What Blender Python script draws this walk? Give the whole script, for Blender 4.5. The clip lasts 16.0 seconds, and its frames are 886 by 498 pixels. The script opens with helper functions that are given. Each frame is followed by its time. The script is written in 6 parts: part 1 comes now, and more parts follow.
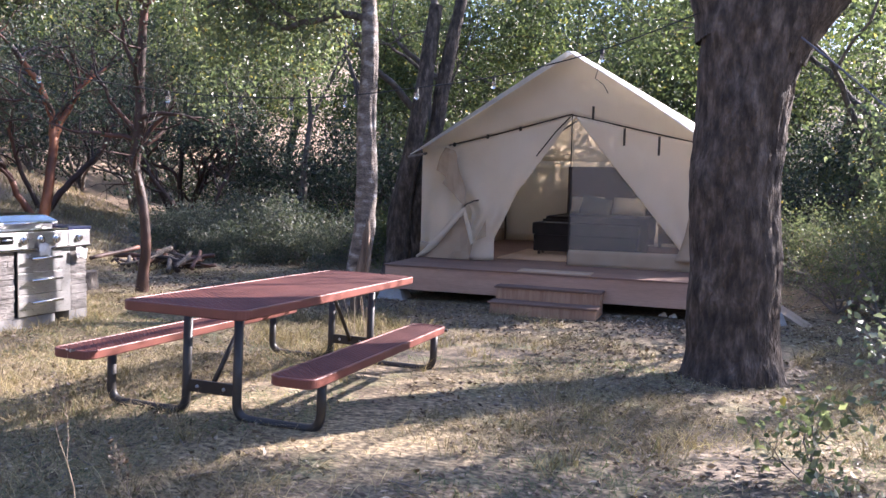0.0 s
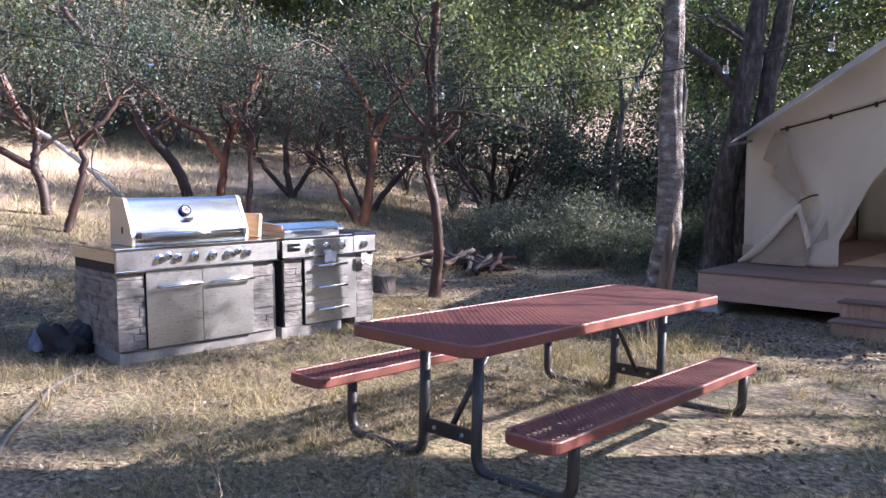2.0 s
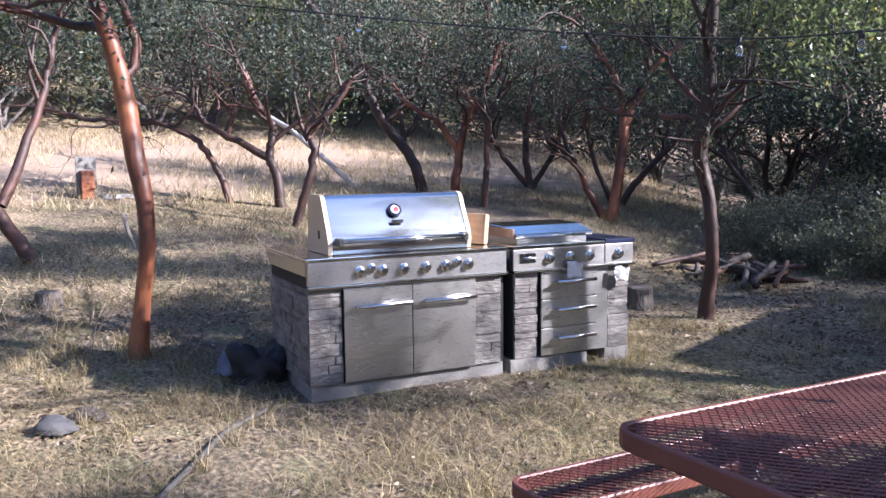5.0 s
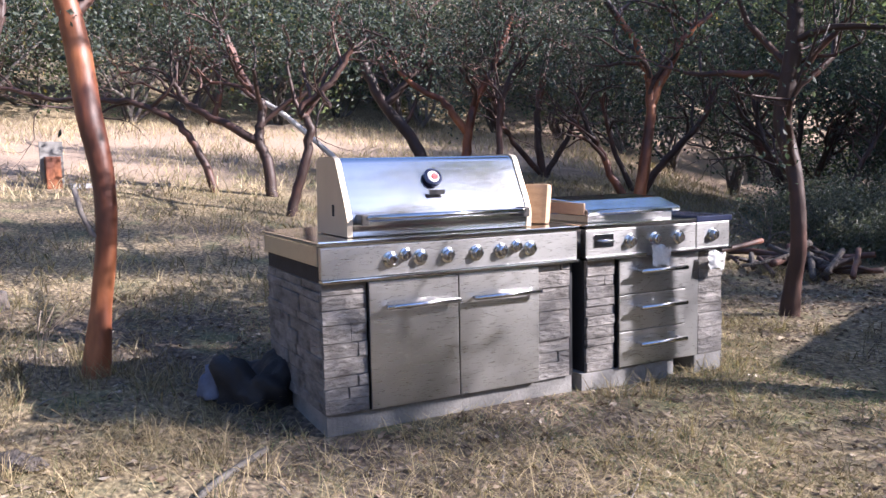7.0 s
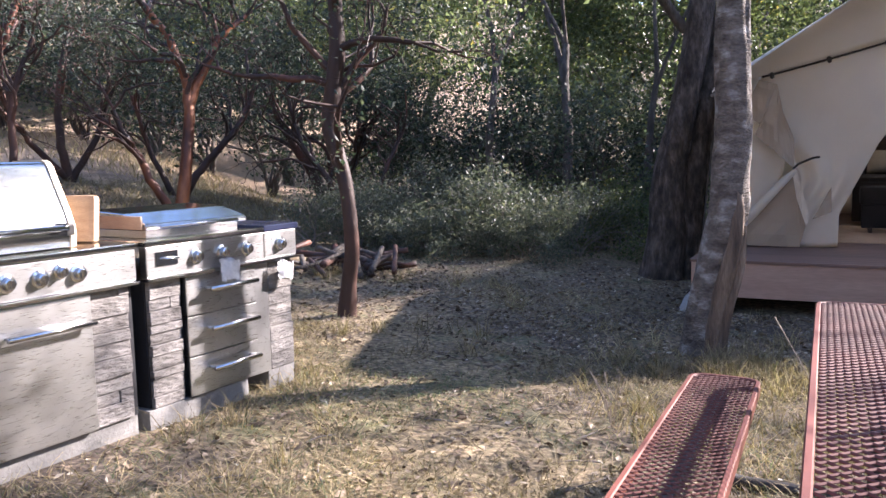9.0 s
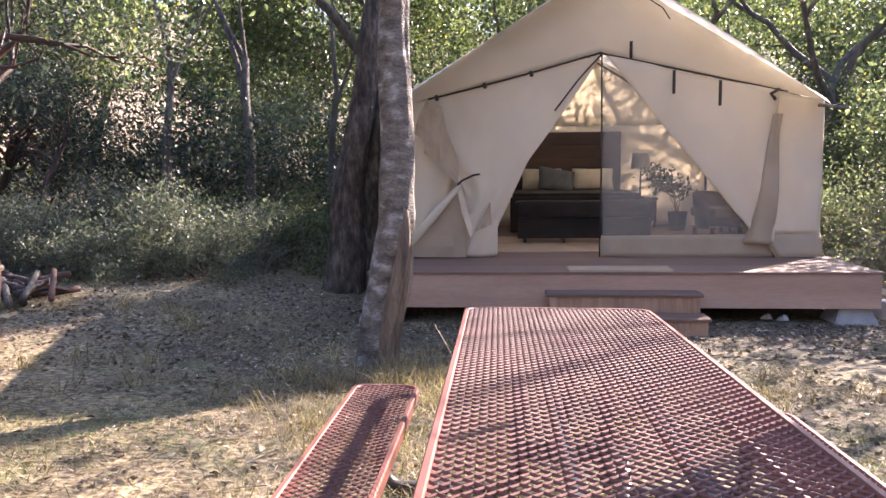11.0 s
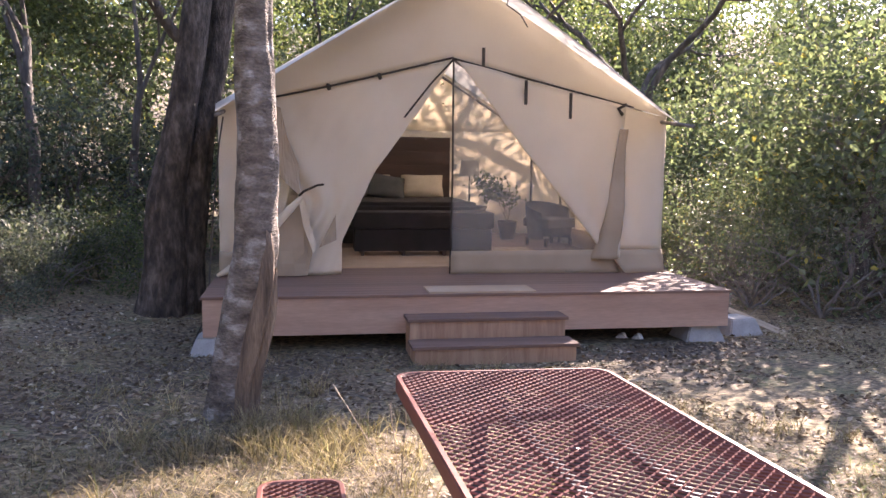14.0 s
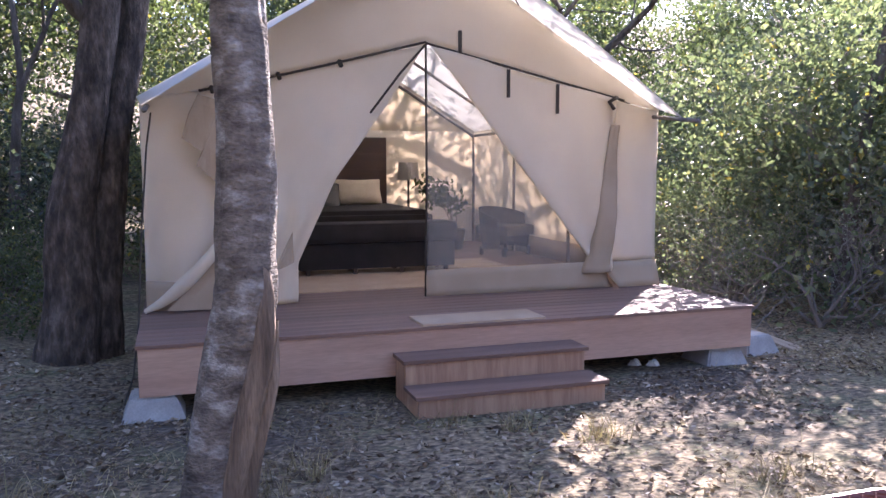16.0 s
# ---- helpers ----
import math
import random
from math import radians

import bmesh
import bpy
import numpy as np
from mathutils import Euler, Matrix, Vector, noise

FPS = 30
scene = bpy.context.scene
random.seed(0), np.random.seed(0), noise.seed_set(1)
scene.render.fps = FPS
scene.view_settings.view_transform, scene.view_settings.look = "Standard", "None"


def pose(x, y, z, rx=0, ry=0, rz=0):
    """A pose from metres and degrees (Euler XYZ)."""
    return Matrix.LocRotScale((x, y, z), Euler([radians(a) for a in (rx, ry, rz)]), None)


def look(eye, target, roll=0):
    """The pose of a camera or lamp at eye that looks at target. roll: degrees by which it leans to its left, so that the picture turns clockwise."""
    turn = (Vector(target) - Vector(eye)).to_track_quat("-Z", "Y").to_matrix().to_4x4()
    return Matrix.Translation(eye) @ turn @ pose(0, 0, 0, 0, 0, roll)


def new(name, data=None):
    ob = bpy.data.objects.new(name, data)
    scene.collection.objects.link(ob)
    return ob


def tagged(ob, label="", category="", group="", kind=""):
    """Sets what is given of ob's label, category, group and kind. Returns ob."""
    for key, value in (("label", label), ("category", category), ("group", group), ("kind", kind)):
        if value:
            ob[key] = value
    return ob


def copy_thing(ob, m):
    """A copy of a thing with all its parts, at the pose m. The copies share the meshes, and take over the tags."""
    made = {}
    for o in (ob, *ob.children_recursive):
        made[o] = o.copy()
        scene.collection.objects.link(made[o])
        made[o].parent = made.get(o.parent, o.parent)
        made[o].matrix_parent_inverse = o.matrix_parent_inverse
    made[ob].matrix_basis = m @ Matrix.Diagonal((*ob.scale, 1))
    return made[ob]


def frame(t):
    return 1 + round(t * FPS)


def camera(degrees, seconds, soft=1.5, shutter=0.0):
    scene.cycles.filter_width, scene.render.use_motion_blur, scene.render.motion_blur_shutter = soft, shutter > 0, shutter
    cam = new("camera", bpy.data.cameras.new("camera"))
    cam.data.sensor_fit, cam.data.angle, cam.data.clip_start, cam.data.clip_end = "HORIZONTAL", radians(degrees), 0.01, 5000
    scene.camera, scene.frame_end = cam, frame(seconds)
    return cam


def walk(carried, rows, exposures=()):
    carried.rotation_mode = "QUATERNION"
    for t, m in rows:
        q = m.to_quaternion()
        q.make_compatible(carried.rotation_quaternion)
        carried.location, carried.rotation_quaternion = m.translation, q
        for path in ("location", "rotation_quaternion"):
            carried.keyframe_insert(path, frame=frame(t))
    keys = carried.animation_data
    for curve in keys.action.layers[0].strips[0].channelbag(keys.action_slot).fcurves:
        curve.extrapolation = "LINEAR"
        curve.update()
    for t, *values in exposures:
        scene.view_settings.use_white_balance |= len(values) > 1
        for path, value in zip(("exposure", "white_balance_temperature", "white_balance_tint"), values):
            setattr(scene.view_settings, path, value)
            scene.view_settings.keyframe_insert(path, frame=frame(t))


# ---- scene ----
cam = camera(57.8, 16.0)
PATH = [
    (0, (0.115, 0.096, 1.541), (-0.544, 1.977, 1.381), 1.5),
    (0.5, (0.126, 0.448, 1.544), (-0.624, 2.295, 1.378), 1.3),
    (1, (0.053, 0.769, 1.578), (-0.826, 2.557, 1.407), 1.0),
    (1.5, (-0.029, 1.048, 1.581), (-1.22, 2.646, 1.4), 0.3),
    (1.6, (-0.049, 1.114, 1.581), (-1.295, 2.668, 1.402), 0.1),
    (2, (-0.099, 1.259, 1.576), (-1.446, 2.726, 1.395), -0.3),
    (2.5, (-0.274, 1.448, 1.551), (-1.662, 2.877, 1.365), -0.3),
    (3, (-0.468, 1.624, 1.592), (-1.91, 2.994, 1.382), -0.4),
    (3.5, (-0.677, 1.906, 1.569), (-2.25, 3.123, 1.354), -0.8),
    (4, (-0.905, 2.114, 1.606), (-2.572, 3.198, 1.392), -0.9),
    (4.5, (-1.247, 2.28, 1.608), (-2.942, 3.32, 1.394), -0.4),
    (4.7, (-1.365, 2.334, 1.603), (-3.073, 3.353, 1.393), -0.4),
    (6.8, (-2.825, 2.759, 1.371), (-4.556, 3.741, 1.177), -1.2),
    (7, (-2.959, 2.805, 1.342), (-4.66, 3.837, 1.136), -1.2),
    (7.5, (-3.204, 2.868, 1.344), (-4.781, 4.079, 1.13), -1.5),
    (8, (-3.353, 2.869, 1.346), (-4.675, 4.352, 1.121), -1.8),
    (8.5, (-3.375, 2.929, 1.379), (-4.475, 4.582, 1.136), -1.0),
    (9, (-3.349, 2.971, 1.376), (-4.232, 4.752, 1.15), -1.1),
    (9.5, (-3.311, 3.011, 1.364), (-3.983, 4.883, 1.159), -1.1),
    (10, (-3.28, 3.054, 1.349), (-3.765, 4.984, 1.152), -0.9),
    (10.2, (-3.265, 3.071, 1.344), (-3.685, 5.017, 1.152), -0.8),
    (12.3, (-3.192, 3.102, 1.458), (-3.092, 5.088, 1.251), -0.1),
    (12.5, (-3.226, 3.175, 1.470), (-3.116, 5.161, 1.261), 0.0),
    (13, (-3.304, 3.381, 1.452), (-3.154, 5.364, 1.245), 0.0),
    (13.5, (-3.494, 3.629, 1.454), (-3.278, 5.607, 1.247), 0.4),
    (14, (-3.789, 3.873, 1.507), (-3.439, 5.832, 1.303), 0.8),
    (14.5, (-3.954, 4.192, 1.493), (-3.560, 6.143, 1.294), 1.0),
    (15, (-4.141, 4.592, 1.524), (-3.676, 6.528, 1.327), 0.8),
    (15.5, (-4.324, 4.997, 1.547), (-3.736, 6.898, 1.348), 0.2),
    (16, (-4.356, 5.376, 1.534), (-3.729, 7.265, 1.333), -0.1),
]
# the clip's own exposure and white balance drift: seconds, stops, kelvin, tint
EXPOSURES = [(0, 2.6, 5600, 26), (3, 2.2, 5300, 24), (4.5, 2.0, 5250, 24), (7, 1.95, 5450, 24), (9.5, 2.7, 5800, 25), (12.5, 3.15, 6350, 29), (15.5, 2.95, 6250, 31), (16, 3.1, 5650, 31)]
walk(cam, [(t, look(eye, target, roll)) for t, eye, target, roll in PATH], EXPOSURES)

# ---- world, sun ----
SUN_AZ, SUN_EL = 48.0, 30.0  # azimuth measured from +x towards +y
world = bpy.data.worlds.new("world")
scene.world = world
world.use_nodes = True
wn = world.node_tree
wn.nodes.clear()
w_sky = wn.nodes.new("ShaderNodeTexSky")
w_sky.sky_type = "NISHITA"
w_sky.sun_disc = False
w_sky.sun_elevation = radians(SUN_EL)
w_sky.sun_rotation = radians(90.0 - SUN_AZ)
w_sky.air_density, w_sky.dust_density = 1.0, 0.8
w_bg = wn.nodes.new("ShaderNodeBackground")
w_bg.inputs["Strength"].default_value = 0.08
w_out = wn.nodes.new("ShaderNodeOutputWorld")
wn.links.new(w_sky.outputs["Color"], w_bg.inputs["Color"])
wn.links.new(w_bg.outputs["Background"], w_out.inputs["Surface"])

sun_dir = Vector((math.cos(radians(SUN_AZ)) * math.cos(radians(SUN_EL)), math.sin(radians(SUN_AZ)) * math.cos(radians(SUN_EL)), math.sin(radians(SUN_EL))))
sun_data = bpy.data.lights.new("sun", "SUN")
sun_data.energy, sun_data.angle, sun_data.color = 5.0, radians(0.53), (1.0, 0.88, 0.70)
sun = new("sun", sun_data)
sun.matrix_world = look(sun_dir * 60.0, (0, 0, 0))

# ---- materials ----
def nodes_of(name):
    m = bpy.data.materials.new(name)
    m.use_nodes = True
    nt = m.node_tree
    nt.nodes.clear()
    out = nt.nodes.new("ShaderNodeOutputMaterial")
    return m, nt, out


def noise_node(nt, coord, scale, detail=4.0, stretch=(1, 1, 1)):
    mp = nt.nodes.new("ShaderNodeMapping")
    mp.inputs["Scale"].default_value = stretch
    nt.links.new(coord, mp.inputs["Vector"])
    n = nt.nodes.new("ShaderNodeTexNoise")
    n.inputs["Scale"].default_value, n.inputs["Detail"].default_value = scale, detail
    nt.links.new(mp.outputs["Vector"], n.inputs["Vector"])
    return n.outputs["Fac"]


def ramp_node(nt, fac, stops):
    r = nt.nodes.new("ShaderNodeValToRGB")
    els = r.color_ramp.elements
    while len(els) < len(stops):
        els.new(0.5)
    for el, (p, c) in zip(els, stops):
        el.position, el.color = p, (*c, 1.0)
    nt.links.new(fac, r.inputs["Fac"])
    return r.outputs["Color"]


def mix_node(nt, a, b, fac, mode="MIX"):
    m = nt.nodes.new("ShaderNodeMix")
    m.data_type, m.blend_type = "RGBA", mode
    for sock, v in ((m.inputs[6], a), (m.inputs[7], b), (m.inputs[0], fac)):
        if isinstance(v, (int, float)):
            sock.default_value = v
        elif isinstance(v, tuple):
            sock.default_value = (*v, 1.0)
        else:
            nt.links.new(v, sock)
    return m.outputs[2]


def surface(name, stops, scale=4.0, fine=40.0, rough=0.8, metal=0.0, bump=0.3, stretch=(1, 1, 1), vary=0.0, island=False, translucent=0.0, fine_amount=0.35, depth=0.01, brushed=0.0):
    """Two scales of noise over a ramp of colours, with relief; vary: brightness by object or by island."""
    m, nt, out = nodes_of(name)
    tc = nt.nodes.new("ShaderNodeTexCoord").outputs["Object"]
    big = noise_node(nt, tc, scale, 5.0, stretch)
    small = noise_node(nt, tc, fine, 6.0, stretch)
    col = ramp_node(nt, big, stops)
    grain = ramp_node(nt, small, [(0.3, (0.45, 0.45, 0.45)), (0.7, (1.0, 1.0, 1.0))])
    col = mix_node(nt, col, grain, fine_amount, "MULTIPLY")
    if vary:
        if island:
            rnd = nt.nodes.new("ShaderNodeNewGeometry").outputs["Random Per Island"]
        else:
            rnd = nt.nodes.new("ShaderNodeObjectInfo").outputs["Random"]
        tone = ramp_node(nt, rnd, [(0.0, (1 - vary, 1 - vary, 1 - vary)), (1.0, (1.0, 1.0, 1.0))])
        col = mix_node(nt, col, tone, 1.0, "MULTIPLY")
    p = nt.nodes.new("ShaderNodeBsdfPrincipled")
    nt.links.new(col, p.inputs["Base Color"])
    p.inputs["Metallic"].default_value = metal
    if brushed:
        tg = nt.nodes.new("ShaderNodeTangent")
        tg.direction_type, tg.axis = "RADIAL", "Z"
        nt.links.new(tg.outputs["Tangent"], p.inputs["Tangent"])
        p.inputs["Anisotropic"].default_value, p.inputs["Anisotropic Rotation"].default_value = brushed, 0.25
    rr = nt.nodes.new("ShaderNodeMapRange")
    rr.inputs["To Min"].default_value, rr.inputs["To Max"].default_value = max(0.02, rough - 0.1), min(1.0, rough + 0.1)
    nt.links.new(small, rr.inputs["Value"])
    nt.links.new(rr.outputs["Result"], p.inputs["Roughness"])
    if bump:
        b = nt.nodes.new("ShaderNodeBump")
        b.inputs["Strength"].default_value, b.inputs["Distance"].default_value = bump, depth
        nt.links.new(small, b.inputs["Height"])
        nt.links.new(b.outputs["Normal"], p.inputs["Normal"])
    if translucent:
        t = nt.nodes.new("ShaderNodeBsdfTranslucent")
        nt.links.new(col, t.inputs["Color"])
        mx = nt.nodes.new("ShaderNodeMixShader")
        mx.inputs["Fac"].default_value = translucent
        nt.links.new(p.outputs["BSDF"], mx.inputs[1])
        nt.links.new(t.outputs["BSDF"], mx.inputs[2])
        nt.links.new(mx.outputs["Shader"], out.inputs["Surface"])
    else:
        nt.links.new(p.outputs["BSDF"], out.inputs["Surface"])
    return m


def leaf_material(name, stops, translucent=0.4, rough=0.45):
    m, nt, out = nodes_of(name)
    rnd = nt.nodes.new("ShaderNodeNewGeometry").outputs["Random Per Island"]
    col = ramp_node(nt, rnd, stops)
    tc = nt.nodes.new("ShaderNodeTexCoord").outputs["Object"]
    patch = ramp_node(nt, noise_node(nt, tc, 0.9, 2.0), [(0.35, (0.6, 0.6, 0.6)), (0.65, (1.15, 1.15, 1.1))])
    col = mix_node(nt, col, patch, 0.8, "MULTIPLY")
    p = nt.nodes.new("ShaderNodeBsdfPrincipled")
    p.inputs["Roughness"].default_value = rough
    nt.links.new(col, p.inputs["Base Color"])
    t = nt.nodes.new("ShaderNodeBsdfTranslucent")
    warm = mix_node(nt, col, (1.25, 1.35, 0.9), 1.0, "MULTIPLY")
    nt.links.new(warm, t.inputs["Color"])
    mx = nt.nodes.new("ShaderNodeMixShader")
    mx.inputs["Fac"].default_value = translucent
    nt.links.new(p.outputs["BSDF"], mx.inputs[1])
    nt.links.new(t.outputs["BSDF"], mx.inputs[2])
    nt.links.new(mx.outputs["Shader"], out.inputs["Surface"])
    return m


def ground_material():
    m, nt, out = nodes_of("dry_grass_ground")
    tc = nt.nodes.new("ShaderNodeTexCoord").outputs["Object"]
    broad = noise_node(nt, tc, 0.35, 4.0)
    mid = noise_node(nt, tc, 2.2, 6.0)
    small = noise_node(nt, tc, 30.0, 9.0, (0.7, 1.0, 1))
    fibre = noise_node(nt, tc, 160.0, 4.0, (0.2, 1.0, 1.0))
    straw = ramp_node(nt, small, [(0.34, (0.055, 0.042, 0.026)), (0.5, (0.225, 0.172, 0.098)), (0.68, (0.46, 0.365, 0.215))])
    duff = ramp_node(nt, small, [(0.36, (0.034, 0.026, 0.020)), (0.55, (0.108, 0.082, 0.060)), (0.70, (0.23, 0.182, 0.136))])
    green = ramp_node(nt, small, [(0.3, (0.05, 0.06, 0.025)), (0.7, (0.19, 0.20, 0.085))])
    col = mix_node(nt, straw, duff, ramp_node(nt, broad, [(0.42, (0, 0, 0)), (0.60, (1, 1, 1))]))
    col = mix_node(nt, col, green, ramp_node(nt, mid, [(0.52, (0, 0, 0)), (0.72, (0.7, 0.7, 0.7))]))
    col = mix_node(nt, col, ramp_node(nt, fibre, [(0.3, (0.5, 0.5, 0.5)), (0.7, (1.2, 1.2, 1.2))]), 0.6, "MULTIPLY")
    # bare track across the far meadow, coloured paler to carry its sunlight too
    xyz = nt.nodes.new("ShaderNodeSeparateXYZ")
    nt.links.new(tc, xyz.inputs["Vector"])
    wob = nt.nodes.new("ShaderNodeMath")
    wob.operation = "MULTIPLY_ADD"
    wob.inputs[1].default_value = 5.0
    nt.links.new(mid, wob.inputs[0])
    nt.links.new(xyz.outputs["X"], wob.inputs[2])
    far = nt.nodes.new("ShaderNodeMapRange")
    far.inputs["From Min"].default_value, far.inputs["From Max"].default_value = -12.8, -15.0
    nt.links.new(wob.outputs["Value"], far.inputs["Value"])
    soil = ramp_node(nt, small, [(0.3, (0.20, 0.145, 0.10)), (0.5, (0.31, 0.23, 0.165)), (0.7, (0.40, 0.31, 0.225))])
    end = nt.nodes.new("ShaderNodeMapRange")
    end.inputs["From Min"].default_value, end.inputs["From Max"].default_value = -24.5, -21.0
    nt.links.new(wob.outputs["Value"], end.inputs["Value"])
    bare = nt.nodes.new("ShaderNodeMath")
    bare.operation = "MULTIPLY"
    nt.links.new(far.outputs["Result"], bare.inputs[0])
    nt.links.new(end.outputs["Result"], bare.inputs[1])
    col = mix_node(nt, col, soil, bare.outputs["Value"])
    p = nt.nodes.new("ShaderNodeBsdfPrincipled")
    p.inputs["Roughness"].default_value = 0.95
    nt.links.new(col, p.inputs["Base Color"])
    b = nt.nodes.new("ShaderNodeBump")
    b.inputs["Strength"].default_value, b.inputs["Distance"].default_value = 0.7, 0.014
    nt.links.new(small, b.inputs["Height"])
    nt.links.new(b.outputs["Normal"], p.inputs["Normal"])
    nt.links.new(p.outputs["BSDF"], out.inputs["Surface"])
    return m


def screen_material():
    m, nt, out = nodes_of("insect_screen")
    d = nt.nodes.new("ShaderNodeBsdfDiffuse")
    d.inputs["Color"].default_value = (0.46, 0.42, 0.37, 1)
    t = nt.nodes.new("ShaderNodeBsdfTransparent")
    mx = nt.nodes.new("ShaderNodeMixShader")
    mx.inputs["Fac"].default_value = 0.22
    nt.links.new(t.outputs["BSDF"], mx.inputs[1])
    nt.links.new(d.outputs["BSDF"], mx.inputs[2])
    nt.links.new(mx.outputs["Shader"], out.inputs["Surface"])
    return m


def glass_material():
    m, nt, out = nodes_of("bulb_glass")
    p = nt.nodes.new("ShaderNodeBsdfPrincipled")
    p.inputs["Base Color"].default_value = (0.80, 0.80, 0.78, 1)
    p.inputs["Roughness"].default_value = 0.08
    p.inputs["Transmission Weight"].default_value = 0.95
    nt.links.new(p.outputs["BSDF"], out.inputs["Surface"])
    return m


M_GROUND = ground_material()
M_SCREEN = screen_material()
M_GLASS = glass_material()
M_CANVAS = surface("canvas", [(0.3, (0.78, 0.71, 0.59)), (0.7, (0.86, 0.79, 0.67))], 1.5, 180.0, 0.9, 0, 0.15, translucent=0.5, fine_amount=0.12, depth=0.004)
M_FLY = surface("roof_canvas", [(0.3, (0.72, 0.71, 0.68)), (0.7, (0.80, 0.79, 0.76))], 1.5, 180.0, 0.85, 0, 0.15, translucent=0.5, fine_amount=0.1, depth=0.004)
# tan band canvas; in the flap folds its darker tone also carries their shade
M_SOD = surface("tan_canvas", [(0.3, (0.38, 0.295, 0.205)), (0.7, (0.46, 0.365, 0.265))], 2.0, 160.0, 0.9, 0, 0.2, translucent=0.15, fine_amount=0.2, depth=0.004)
M_STRAP = surface("dark_webbing", [(0.3, (0.035, 0.028, 0.022)), (0.7, (0.06, 0.05, 0.04))], 8, 120, 0.85)
M_DECK = surface("reddish_deck_boards", [(0.3, (0.17, 0.10, 0.075)), (0.7, (0.27, 0.165, 0.125))], 3.0, 45.0, 0.7, 0, 0.3, stretch=(0.25, 3, 3), vary=0.25, depth=0.004)
M_FASCIA = surface("pale_red_timber", [(0.25, (0.36, 0.22, 0.16)), (0.5, (0.48, 0.31, 0.23)), (0.75, (0.55, 0.38, 0.28))], 1.4, 35.0, 0.65, 0, 0.25, stretch=(0.3, 3, 3), depth=0.003, vary=0.12)
M_STEPF = surface("step_riser_timber", [(0.25, (0.30, 0.17, 0.11)), (0.5, (0.42, 0.26, 0.17)), (0.75, (0.50, 0.34, 0.22))], 6.0, 30.0, 0.65, 0, 0.25, stretch=(3, 3, 0.3), depth=0.003, vary=0.1)
M_CONC = surface("concrete", [(0.3, (0.30, 0.30, 0.30)), (0.7, (0.42, 0.42, 0.41))], 6, 70, 0.9, 0, 0.4)
M_REDPAINT = surface("red_coated_steel", [(0.3, (0.130, 0.043, 0.031)), (0.7, (0.21, 0.072, 0.052))], 3.0, 90.0, 0.5, 0, 0.12, fine_amount=0.25, depth=0.002)
M_BLACK = surface("black_coated_steel", [(0.3, (0.018, 0.016, 0.015)), (0.7, (0.035, 0.032, 0.03))], 5, 100, 0.45, 0, 0.1, depth=0.002)
M_STEEL = surface("brushed_steel", [(0.3, (0.475, 0.475, 0.475)), (0.7, (0.515, 0.51, 0.505))], 2.0, 60.0, 0.30, 1.0, 0.05, stretch=(0.3, 6, 6), fine_amount=0.05, depth=0.0003, brushed=0.55)
M_STEELH = surface("polished_steel", [(0.3, (0.60, 0.60, 0.60)), (0.7, (0.70, 0.70, 0.70))], 2.0, 60.0, 0.12, 1.0, 0.01, stretch=(0.3, 6, 6), fine_amount=0.05, depth=0.0003)
M_CAST = surface("pale_cast_side", [(0.3, (0.42, 0.36, 0.27)), (0.7, (0.52, 0.45, 0.34))], 3.0, 60.0, 0.5, 0.4, 0.1, fine_amount=0.15)
M_STONE = surface("ledge_stone", [(0.30, (0.085, 0.075, 0.068)), (0.42, (0.20, 0.185, 0.17)), (0.65, (0.31, 0.29, 0.27))], 9.0, 30.0, 0.9, 0, 0.9, vary=0.32, depth=0.02, fine_amount=0.5, stretch=(0.7, 0.7, 1.6))
# near-black for carcass and badge, and for shade painted into gaps
M_DARK = surface("dark_body_and_gap_shade", [(0.3, (0.012, 0.012, 0.014)), (0.7, (0.022, 0.022, 0.025))], 5, 60, 0.8)
M_BLUELID = surface("dark_blue_glossy_lid", [(0.3, (0.03, 0.035, 0.07)), (0.7, (0.05, 0.06, 0.11))], 3, 60, 0.2, 0.3, 0.05)
M_REDBADGE = surface("red_badge", [(0.3, (0.35, 0.03, 0.03)), (0.7, (0.45, 0.05, 0.05))], 10, 80, 0.3)
M_WOODITEM = surface("raw_wood", [(0.3, (0.36, 0.22, 0.13)), (0.7, (0.50, 0.34, 0.21))], 6, 50, 0.6, stretch=(1, 1, 4))
M_DARKWOOD = surface("dark_stained_wood", [(0.3, (0.030, 0.015, 0.010)), (0.7, (0.075, 0.036, 0.024))], 3, 40, 0.45, 0, 0.15, stretch=(0.3, 3, 3))
M_BLANKET = surface("black_bedspread", [(0.3, (0.012, 0.010, 0.010)), (0.7, (0.026, 0.022, 0.022))], 4, 80, 0.95, 0, 0.4)
M_PILLOW = surface("cream_pillow", [(0.3, (0.50, 0.42, 0.30)), (0.7, (0.60, 0.52, 0.39))], 5, 120, 0.9, 0, 0.3)
M_PILLOWG = surface("grey_green_cushion", [(0.3, (0.055, 0.062, 0.060)), (0.7, (0.10, 0.105, 0.10))], 5, 120, 0.9, 0, 0.4)
M_SHADE = surface("linen_lampshade", [(0.3, (0.55, 0.50, 0.43)), (0.7, (0.65, 0.60, 0.52))], 5, 160, 0.9, translucent=0.4)
M_WICKER = surface("dark_wicker", [(0.3, (0.07, 0.06, 0.055)), (0.7, (0.13, 0.11, 0.10))], 12, 90, 0.75, 0, 0.6)
M_MAT = surface("tan_doormat", [(0.3, (0.40, 0.29, 0.20)), (0.7, (0.50, 0.38, 0.27))], 3, 140, 0.95, 0, 0.5)
